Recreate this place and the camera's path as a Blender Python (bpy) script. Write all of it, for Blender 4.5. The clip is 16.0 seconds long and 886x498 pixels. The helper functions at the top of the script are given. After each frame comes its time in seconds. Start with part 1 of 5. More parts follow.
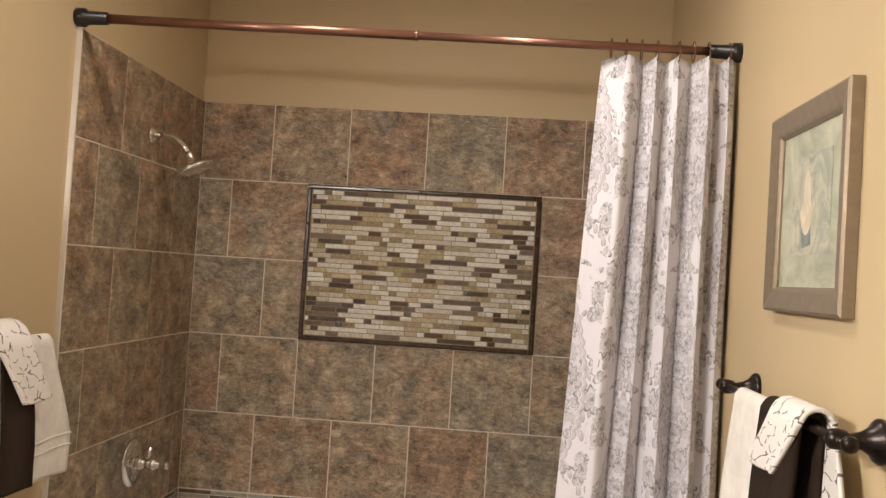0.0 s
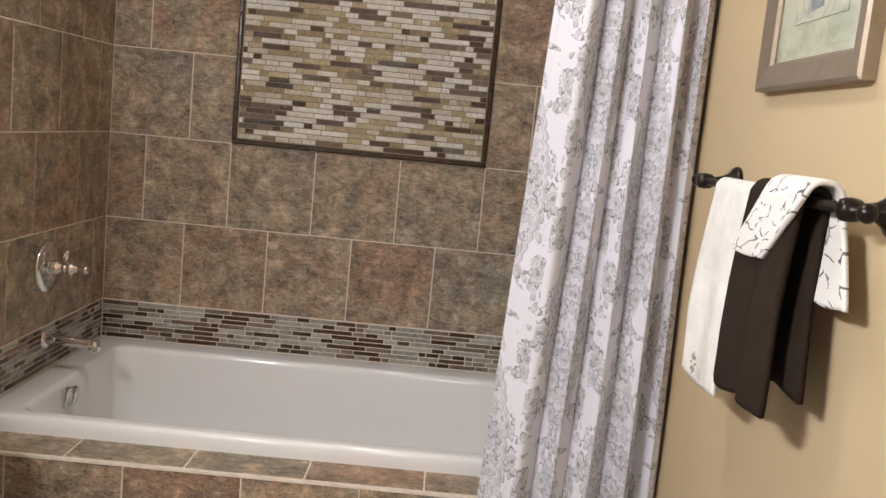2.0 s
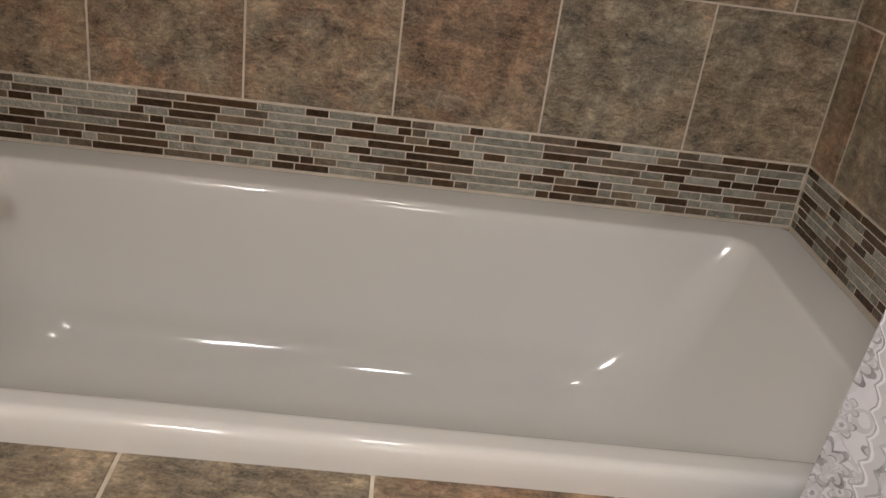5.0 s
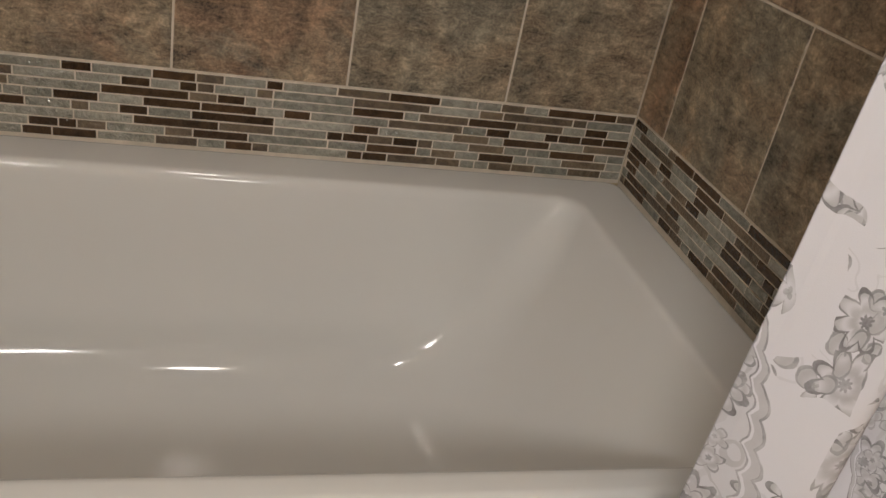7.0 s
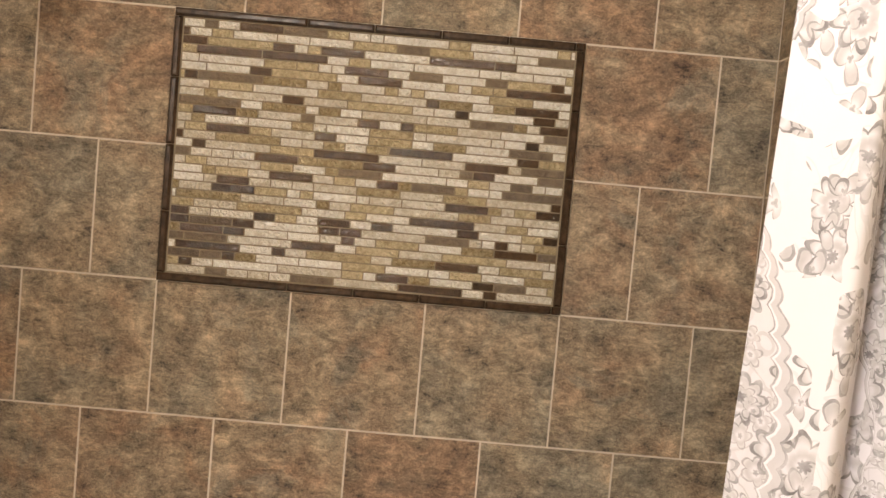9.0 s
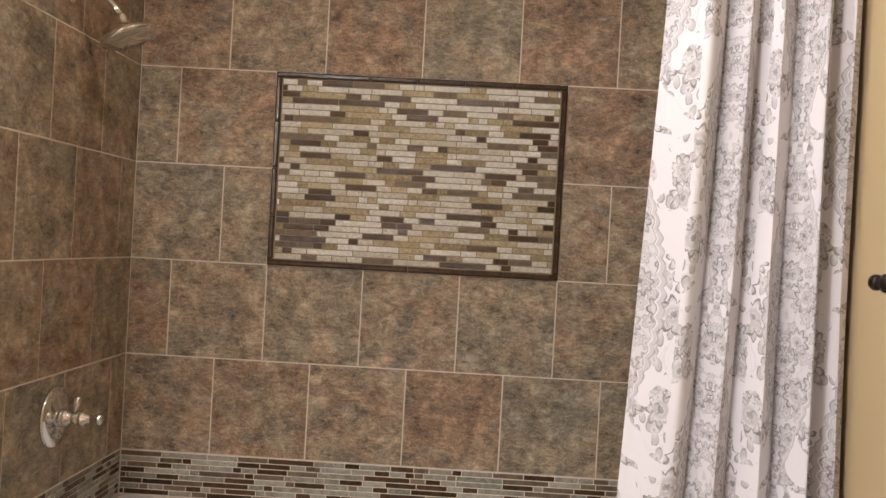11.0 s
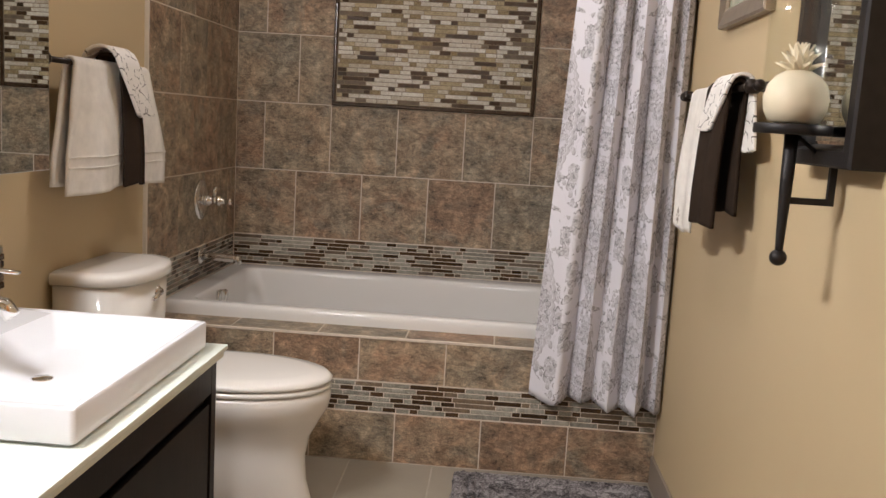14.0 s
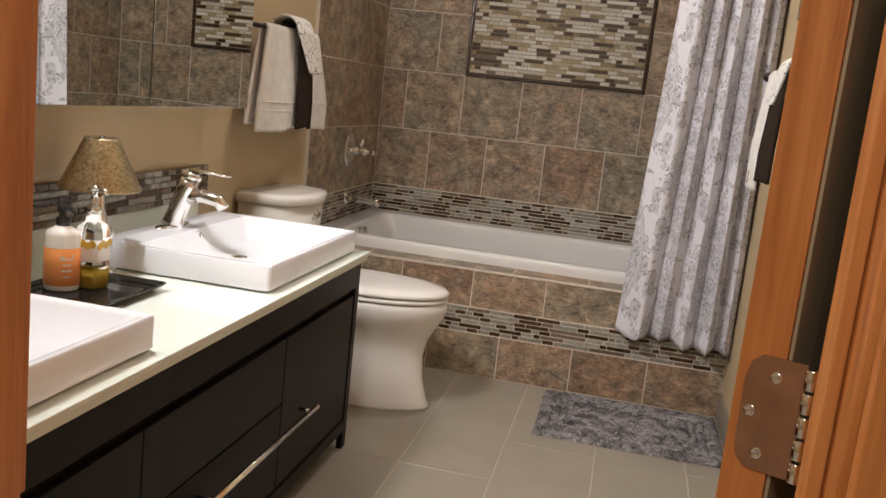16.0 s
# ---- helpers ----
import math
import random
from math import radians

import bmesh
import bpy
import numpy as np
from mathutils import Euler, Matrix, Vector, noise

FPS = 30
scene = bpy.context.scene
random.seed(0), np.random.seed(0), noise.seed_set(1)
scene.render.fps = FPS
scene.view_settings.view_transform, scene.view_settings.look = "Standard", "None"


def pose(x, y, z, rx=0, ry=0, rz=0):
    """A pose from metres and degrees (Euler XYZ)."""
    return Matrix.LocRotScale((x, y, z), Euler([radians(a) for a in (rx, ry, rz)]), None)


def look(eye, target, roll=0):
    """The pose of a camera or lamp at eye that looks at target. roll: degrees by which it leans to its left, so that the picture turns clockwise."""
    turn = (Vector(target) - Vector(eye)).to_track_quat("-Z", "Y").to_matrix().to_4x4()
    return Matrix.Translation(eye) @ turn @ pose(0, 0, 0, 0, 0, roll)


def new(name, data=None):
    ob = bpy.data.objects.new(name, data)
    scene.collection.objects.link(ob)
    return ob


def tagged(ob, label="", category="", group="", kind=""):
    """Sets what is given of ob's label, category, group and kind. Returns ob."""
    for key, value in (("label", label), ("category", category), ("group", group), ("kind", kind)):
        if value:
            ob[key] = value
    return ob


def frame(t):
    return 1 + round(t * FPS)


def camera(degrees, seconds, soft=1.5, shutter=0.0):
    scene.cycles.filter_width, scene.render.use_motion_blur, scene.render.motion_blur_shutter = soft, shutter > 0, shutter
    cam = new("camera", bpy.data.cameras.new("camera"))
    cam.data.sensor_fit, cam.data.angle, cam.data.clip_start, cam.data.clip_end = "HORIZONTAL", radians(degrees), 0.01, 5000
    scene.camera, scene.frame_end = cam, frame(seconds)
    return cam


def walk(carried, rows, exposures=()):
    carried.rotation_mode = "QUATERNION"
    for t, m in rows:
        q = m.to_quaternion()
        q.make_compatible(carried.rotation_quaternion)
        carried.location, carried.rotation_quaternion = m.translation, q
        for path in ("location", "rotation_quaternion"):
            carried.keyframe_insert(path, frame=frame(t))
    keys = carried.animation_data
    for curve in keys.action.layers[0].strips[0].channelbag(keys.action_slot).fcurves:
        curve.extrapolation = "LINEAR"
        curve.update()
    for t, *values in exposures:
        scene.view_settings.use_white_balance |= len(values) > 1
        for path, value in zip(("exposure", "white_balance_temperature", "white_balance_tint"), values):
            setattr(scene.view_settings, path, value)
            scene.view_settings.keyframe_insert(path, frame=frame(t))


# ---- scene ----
cam = camera(53.5, 16.0)
PATH = [
    (0, (1.243, -3.453, 1.607), (1.101, -1.459, 1.668), 3.6),
    (0.5, (1.245, -3.441, 1.603), (1.218, -1.442, 1.635), 3.1),
    (1, (1.22, -3.422, 1.576), (1.209, -1.422, 1.553), 2.8),
    (1.5, (1.231, -3.339, 1.502), (1.217, -1.348, 1.31), 2.7),
    (2, (1.228, -3.218, 1.447), (1.24, -1.237, 1.177), 5.6),
    (2.5, (1.233, -3.04, 1.395), (1.243, -1.064, 1.089), 6.8),
    (3, (1.153, -2.801, 1.358), (1.195, -0.843, 0.953), 6.3),
    (3.2, (1.224, -2.645, 1.355), (1.211, -0.697, 0.901), 6.2),
    (5.3, (0.902, -1.674, 1.218), (1.115, 0.073, 0.267), 9.2),
    (5.5, (0.929, -1.607, 1.193), (1.227, 0.086, 0.171), 10.7),
    (6, (0.98, -1.525, 1.14), (1.41, 0.038, -0.032), 11.8),
    (6.5, (0.998, -1.52, 1.171), (1.479, 0.047, 0.025), 12.0),
    (7, (0.968, -1.551, 1.229), (1.506, 0.134, 0.296), 11.5),
    (7.5, (0.97, -1.61, 1.297), (1.518, 0.187, 0.612), 10.0),
    (8, (1.034, -1.728, 1.407), (1.503, 0.178, 1.022), 7.7),
    (8.5, (1.039, -1.864, 1.499), (1.315, 0.113, 1.366), 6.7),
    (9, (1.083, -2.012, 1.551), (1.092, -0.015, 1.449), 5.1),
    (9.2, (1.059, -2.066, 1.546), (1.031, -0.068, 1.457), 4.7),
    (11.3, (1.098, -2.952, 1.406), (1.039, -0.953, 1.398), 3.0),
    (11.5, (1.083, -3.05, 1.405), (1.044, -1.051, 1.384), 3.1),
    (12, (1.062, -3.242, 1.402), (1.048, -1.242, 1.374), 3.5),
    (12.5, (1.101, -3.441, 1.363), (1.076, -1.443, 1.275), 3.6),
    (13, (1.183, -3.644, 1.341), (1.172, -1.649, 1.195), 4.0),
    (13.5, (1.182, -3.858, 1.283), (1.188, -1.868, 1.084), 3.5),
    (14, (1.221, -4.058, 1.273), (1.111, -2.081, 0.988), 3.4),
    (14.5, (1.273, -4.279, 1.247), (1.107, -2.308, 0.946), 4.8),
    (15, (1.312, -4.393, 1.226), (1.045, -2.438, 0.9), 5.8),
    (15.5, (1.369, -4.48, 1.211), (1.03, -2.54, 0.865), 6.2),
    (16, (1.344, -4.625, 1.215), (0.961, -2.693, 0.869), 6.3),
]
EXPOSURES = [(0.0, 0.3, 6700, 13), (1.0, 0.3, 6450, 13), (1.5, 0.4, 6000, 12), (2.0, 0.4, 5950, 12), (3.0, 0.3, 6000, 13), (5.5, -0.05, 6300, 11), (7.0, -0.1, 6450, 10), (7.5, 0.45, 6650, 12), (8.0, 0.65, 7000, 13), (9.0, 0.75, 7100, 13),
             (11.5, 0.4, 6250, 14), (12.5, 0.3, 6150, 14), (13.5, 0.1, 6150, 14), (16.0, 0.05, 6250, 13)]
walk(cam, [(t, look(eye, target, roll)) for t, eye, target, roll in PATH], EXPOSURES)

PITCH = 0.31            # wall tile module
FLOOR = 0.043
ROW0 = 0.70             # top of the mosaic band over the tub
XR = 1.813              # tiled right wall
XP = 1.843              # painted right wall
XL = -0.012             # painted left wall
YN = -3.82              # near wall, room side
CEIL = 2.75
rng = random.Random(7)

# ---- world and lamps ----
world = bpy.data.worlds.new("world")
scene.world = world
world.use_nodes = True
world.node_tree.nodes["Background"].inputs[0].default_value = (1.0, 0.9, 0.78, 1)
world.node_tree.nodes["Background"].inputs[1].default_value = 0.05


def area(name, loc, target, power, sx, sy, color):
    d = bpy.data.lights.new(name, "AREA")
    d.shape, d.size, d.size_y, d.energy, d.color = "RECTANGLE", sx, sy, power, color
    o = new(name, d)
    o.matrix_world = look(loc, target)
    return o


WARM = (1.0, 0.935, 0.865)
area("ceiling_light", (0.95, -1.45, CEIL - 0.035), (0.95, -1.45, 0), 10.5, 0.18, 0.18, WARM)
area("vanity_light", (0.15, -2.85, 2.08), (1.2, -2.35, 1.0), 38, 0.6, 0.10, (1.0, 0.957, 0.90))
# unseen fill added in the hall, no fixture: brightens door frame and vanity
area("hall_fill", (1.1, -5.6, 2.5), (1.0, -4.6, 0.2), 24, 0.4, 0.4, WARM)


# ---- materials ----
def nodes_of(name, rough=0.5, metal=0.0, spec=0.5):
    m = bpy.data.materials.new(name)
    m.use_nodes = True
    nt = m.node_tree
    b = nt.nodes["Principled BSDF"]
    b.inputs["Roughness"].default_value = rough
    b.inputs["Metallic"].default_value = metal
    b.inputs["Specular IOR Level"].default_value = spec
    return m, nt, b


def node(nt, kind, **sets):
    n = nt.nodes.new(kind)
    for k, v in sets.items():
        if k in n.inputs:
            n.inputs[k].default_value = v
    return n


def math_node(nt, op, a, b=None, c=None):
    n = nt.nodes.new("ShaderNodeMath")
    n.operation = op
    for i, v in enumerate((a, b, c)):
        if v is None:
            continue
        if isinstance(v, (int, float)):
            n.inputs[i].default_value = v
        else:
            nt.links.new(v, n.inputs[i])
    return n.outputs[0]


def ramp(nt, fac, stops, mode="LINEAR"):
    n = nt.nodes.new("ShaderNodeValToRGB")
    n.color_ramp.interpolation = mode
    el = n.color_ramp.elements
    while len(el) < len(stops):
        el.new(0.5)
    for e, (p, c) in zip(el, stops):
        e.position, e.color = p, (*c, 1)
    nt.links.new(fac, n.inputs[0])
    return n.outputs[0]


def mix(nt, fac, a, b, blend="MIX"):
    n = nt.nodes.new("ShaderNodeMix")
    n.data_type, n.blend_type = "RGBA", blend
    for i, v in ((0, fac), (6, a), (7, b)):
        if isinstance(v, (int, float)):
            n.inputs[i].default_value = v
        elif isinstance(v, tuple):
            n.inputs[i].default_value = (*v, 1)
        else:
            nt.links.new(v, n.inputs[i])
    return n.outputs[2]


def noise_of(nt, vec, scale, detail=4, rough=0.55, dist=0.0):
    n = node(nt, "ShaderNodeTexNoise", Scale=scale, Detail=detail, Roughness=rough, Distortion=dist)
    if vec is not None:
        nt.links.new(vec, n.inputs["Vector"])
    return n.outputs["Fac"]


def object_vec(nt, spread=0.0):
    tc = nt.nodes.new("ShaderNodeTexCoord")
    if not spread:
        return tc.outputs["Object"], None
    oi = nt.nodes.new("ShaderNodeObjectInfo")
    a = nt.nodes.new("ShaderNodeVectorMath")
    a.operation = "SCALE"
    a.inputs[0].default_value = (spread, spread * 1.7, spread * 0.6)
    nt.links.new(oi.outputs["Random"], a.inputs["Scale"])
    b = nt.nodes.new("ShaderNodeVectorMath")
    b.operation = "ADD"
    nt.links.new(tc.outputs["Object"], b.inputs[0])
    nt.links.new(a.outputs[0], b.inputs[1])
    return b.outputs[0], oi.outputs["Random"]


def bump(nt, b, height, strength, distance=0.01):
    n = node(nt, "ShaderNodeBump", Strength=strength, Distance=distance)
    nt.links.new(height, n.inputs["Height"])
    nt.links.new(n.outputs[0], b.inputs["Normal"])


def plain(name, color, rough=0.5, metal=0.0, vary=0.08, scale=8.0, relief=0.0, relief_scale=200.0, spec=0.5):
    """A surface of one colour with slight tone changes and fine relief."""
    m, nt, b = nodes_of(name, rough, metal, spec)
    v, _ = object_vec(nt)
    f = noise_of(nt, v, scale, 5)
    dark = tuple(c * (1 - vary) for c in color)
    light = tuple(min(1, c * (1 + vary)) for c in color)
    nt.links.new(ramp(nt, f, [(0.3, dark), (0.7, light)]), b.inputs["Base Color"])
    r = math_node(nt, "MULTIPLY_ADD", f, 0.06, rough - 0.03)
    nt.links.new(r, b.inputs["Roughness"])
    if relief:
        bump(nt, b, noise_of(nt, v, relief_scale, 3), relief, 0.002)
    return m


def slate(name, tones, rust, blue, rough=0.42):
    """Slate-look porcelain: each tile its own hue, clouded with rust and blue-grey, dark pits and fine grain."""
    m, nt, b = nodes_of(name, rough)
    v, rnd = object_vec(nt, 37.0)
    big = noise_of(nt, v, 5.5, 5, 0.6, 0.8)
    fine = noise_of(nt, v, 210, 5, 0.8, 0.2)
    stretch = nt.nodes.new("ShaderNodeMapping")
    stretch.inputs["Scale"].default_value = (1, 2.2, 2.2)
    stretch.inputs["Rotation"].default_value = (0, 0, 0.5)
    nt.links.new(v, stretch.inputs[0])
    streak = noise_of(nt, stretch.outputs[0], 34, 7, 0.75, 0.9)
    blot = noise_of(nt, v, 14, 8, 0.74, 0.3)
    f = math_node(nt, "MULTIPLY_ADD", rnd, 0.50, math_node(nt, "MULTIPLY_ADD", big, 1.9, -0.72))
    col = ramp(nt, f, tones)
    p1 = noise_of(nt, v, 6.3, 4, 0.6, 0.5)
    col = mix(nt, ramp(nt, p1, [(0.55, (0, 0, 0)), (0.64, (0.75, 0.75, 0.75))]), col, blue)
    p2 = math_node(nt, "ADD", noise_of(nt, v, 7.7, 6, 0.68, 1.4), math_node(nt, "MULTIPLY_ADD", rnd, 0.16, -0.08))
    col = mix(nt, ramp(nt, p2, [(0.55, (0, 0, 0)), (0.70, (0.75, 0.75, 0.75))]), col, rust)
    tone = math_node(nt, "ADD", math_node(nt, "ADD", math_node(nt, "MULTIPLY", streak, 0.34), math_node(nt, "MULTIPLY", fine, 0.26)), math_node(nt, "MULTIPLY", blot, 0.40))
    shade = ramp(nt, tone, [(0.395, (0.13, 0.118, 0.105)), (0.455, (0.62, 0.605, 0.59)), (0.52, (1.12, 1.12, 1.09)), (0.60, (2.15, 2.1, 2.0))])
    nt.links.new(mix(nt, 1.0, col, shade, "MULTIPLY"), b.inputs["Base Color"])
    nt.links.new(math_node(nt, "MULTIPLY_ADD", fine, 0.3, rough - 0.15), b.inputs["Roughness"])
    bump(nt, b, math_node(nt, "ADD", fine, streak), 0.5, 0.005)
    return m


SLATE = slate("slate_tile", [(0.05, (0.245, 0.208, 0.155)), (0.28, (0.285, 0.230, 0.163)), (0.48, (0.325, 0.248, 0.170)),
                             (0.66, (0.295, 0.210, 0.142)), (0.82, (0.315, 0.203, 0.132)), (0.98, (0.23, 0.163, 0.112))], (0.285, 0.178, 0.112), (0.242, 0.212, 0.163))
FLOOR_TILE = plain("floor_tile", (0.315, 0.28, 0.222), 0.34, 0, 0.07, 5, 0.15, 90)
GROUT = plain("grout", (0.66, 0.58, 0.48), 0.85, 0, 0.12, 30, 0.3)
GROUT_DARK = plain("grout_band", (0.27, 0.215, 0.14), 0.85, 0, 0.12, 30, 0.3)
PAINT = plain("tan_paint", (0.53, 0.415, 0.25), 0.55, 0, 0.025, 1.5, 0.12, 260)
FLOOR_GROUT = plain("floor_grout", (0.44, 0.40, 0.335), 0.85, 0, 0.1, 30)
CEILING = plain("ceiling_paint", (0.78, 0.74, 0.66), 0.8, 0, 0.02, 2, 0.15, 180)
TUB = plain("white_enamel", (0.72, 0.705, 0.68), 0.085, 0, 0.004, 2, spec=0.4)
PORCELAIN = plain("porcelain", (0.80, 0.775, 0.73), 0.10, 0, 0.01, 2)
SINKWHITE = plain("sink_ceramic", (0.85, 0.87, 0.91), 0.09, 0, 0.01, 2)
CHROME = plain("chrome", (0.78, 0.77, 0.75), 0.10, 1.0, 0.02, 10)
BRONZE = plain("oiled_bronze", (0.022, 0.015, 0.012), 0.32, 0.6, 0.25, 30)
COPPER = plain("copper_bronze_rod", (0.23, 0.115, 0.08), 0.33, 0.8, 0.12, 20)
BLACK = plain("black_plastic", (0.012, 0.011, 0.011), 0.35, 0, 0.1, 10)
IRON = plain("black_iron", (0.014, 0.012, 0.012), 0.5, 0.4, 0.2, 40, 0.2, 120)
WHITE_TRIM = plain("white_metal_trim", (0.72, 0.68, 0.62), 0.4, 0.0, 0.03, 10)
LINER = plain("liner_tile", (0.050, 0.030, 0.018), 0.22, 0, 0.55, 60, 0.3, 90)
BASE = plain("taupe_base_tile", (0.27, 0.225, 0.18), 0.4, 0, 0.08, 12)


def strip_glass(name, c1, c2, rough, ripple, shine=0.9, grain=48):
    """Hand-poured glass or stone strip: its own tone, clouded and rippled."""
    m, nt, b = nodes_of(name, rough)
    v, rnd = object_vec(nt, 21.0)
    n1 = noise_of(nt, v, grain, 5, 0.7, 0.6)
    f = math_node(nt, "ADD", math_node(nt, "MULTIPLY", rnd, 0.55), math_node(nt, "MULTIPLY_ADD", n1, 1.8, -0.67))
    nt.links.new(ramp(nt, f, [(0.1, c1), (0.9, c2)]), b.inputs["Base Color"])
    b.inputs["Specular IOR Level"].default_value = shine
    bump(nt, b, noise_of(nt, v, 105, 2, 0.5, 0.9), ripple, 0.022)
    return m


STRIP = {
    "pearl": strip_glass("pearl_glass", (0.62, 0.55, 0.42), (1.0, 0.98, 0.91), 0.10, 0.85, 0.9, 90),
    "khaki": strip_glass("khaki_glass", (0.26, 0.19, 0.095), (0.70, 0.59, 0.38), 0.12, 0.85, 0.9, 90),
    "umber": strip_glass("umber_glass", (0.030, 0.018, 0.010), (0.10, 0.058, 0.030), 0.2, 0.2, 0.4),
    "sage": strip_glass("sage_glass", (0.19, 0.185, 0.152), (0.43, 0.41, 0.345), 0.2, 0.45),
    "stone": strip_glass("stone_strip", (0.085, 0.062, 0.042), (0.21, 0.155, 0.10), 0.35, 0.4, 0.4),
}


def wood(name, c1, c2, c3, rough, axis=2, scale=7.0, spec=0.5):
    m, nt, b = nodes_of(name, rough, 0, spec)
    v, _ = object_vec(nt)
    mp = nt.nodes.new("ShaderNodeMapping")
    s = [scale * 3] * 3
    s[axis] = scale * 0.16
    mp.inputs["Scale"].default_value = s
    nt.links.new(v, mp.inputs[0])
    f = noise_of(nt, mp.outputs[0], 1.0, 6, 0.6, 1.3)
    g = noise_of(nt, mp.outputs[0], 9.0, 4, 0.6)
    h = math_node(nt, "MULTIPLY_ADD", g, 0.22, math_node(nt, "ADD", f, -0.11))
    nt.links.new(ramp(nt, h, [(0.3, c1), (0.5, c2), (0.72, c3)]), b.inputs["Base Color"])
    bump(nt, b, g, 0.12, 0.002)
    return m


FIR = wood("orange_fir", (0.33, 0.105, 0.024), (0.52, 0.19, 0.048), (0.66, 0.29, 0.088), 0.36)
ESPRESSO = wood("espresso_wood", (0.006, 0.0045, 0.004), (0.010, 0.007, 0.006), (0.016, 0.010, 0.008), 0.38, spec=0.14)
FRAME_METAL = plain("champagne_frame", (0.30, 0.245, 0.18), 0.36, 0.55, 0.1, 40)


def glass(name, color, rough=0.0, ior=1.45):
    m, nt, b = nodes_of(name, rough)
    b.inputs["Base Color"].default_value = (*color, 1)
    b.inputs["Transmission Weight"].default_value = 1.0
    b.inputs["IOR"].default_value = ior
    return m


def thin_glass(name):
    """Clear thin-walled glass: mostly see-through, with a faint gloss."""
    m, nt, b = nodes_of(name, 0.0)
    nt.nodes.remove(b)
    clear = nt.nodes.new("ShaderNodeBsdfTransparent")
    clear.inputs[0].default_value = (0.975, 0.98, 0.97, 1)
    shine = nt.nodes.new("ShaderNodeBsdfGlossy")
    shine.inputs["Roughness"].default_value = 0.02
    both = nt.nodes.new("ShaderNodeMixShader")
    both.inputs[0].default_value = 0.035
    nt.links.new(clear.outputs[0], both.inputs[1])
    nt.links.new(shine.outputs[0], both.inputs[2])
    nt.links.new(both.outputs[0], nt.nodes["Material Output"].inputs[0])
    return m


THIN = thin_glass("thin_clear_glass")
CLEAR = glass("clear_glass", (0.97, 0.98, 0.97))
AMBER_SOAP = plain("yellow_soap", (0.62, 0.42, 0.05), 0.15, 0, 0.05, 10)
ORANGE_SOAP = plain("orange_label", (0.80, 0.31, 0.09), 0.35, 0, 0.05, 20)
TOP_GLASS = plain("back_painted_glass", (0.76, 0.82, 0.75), 0.06, 0, 0.015, 2)
MIRROR, mnt, mb = nodes_of("mirror", 0.01, 1.0)
mb.inputs["Base Color"].default_value = (0.83, 0.85, 0.83, 1)
IVORY = plain("ivory_wax", (0.72, 0.64, 0.48), 0.5, 0, 0.06, 30, 0.25, 60)


def cloth(name, color, scale=420.0, strength=0.6, vary=0.08):
    m, nt, b = nodes_of(name, 0.95, 0, 0.1)
    v, _ = object_vec(nt)
    w = noise_of(nt, v, scale, 2)
    f = noise_of(nt, v, 25, 4)
    nt.links.new(ramp(nt, f, [(0.3, tuple(c * (1 - vary) for c in color)), (0.7, tuple(min(1, c * (1 + vary)) for c in color))]), b.inputs["Base Color"])
    bump(nt, b, w, strength, 0.004)
    return m


TERRY_WHITE = cloth("white_terry", (0.80, 0.77, 0.72), 380)
TERRY_BROWN = cloth("brown_terry", (0.030, 0.020, 0.014), 380)


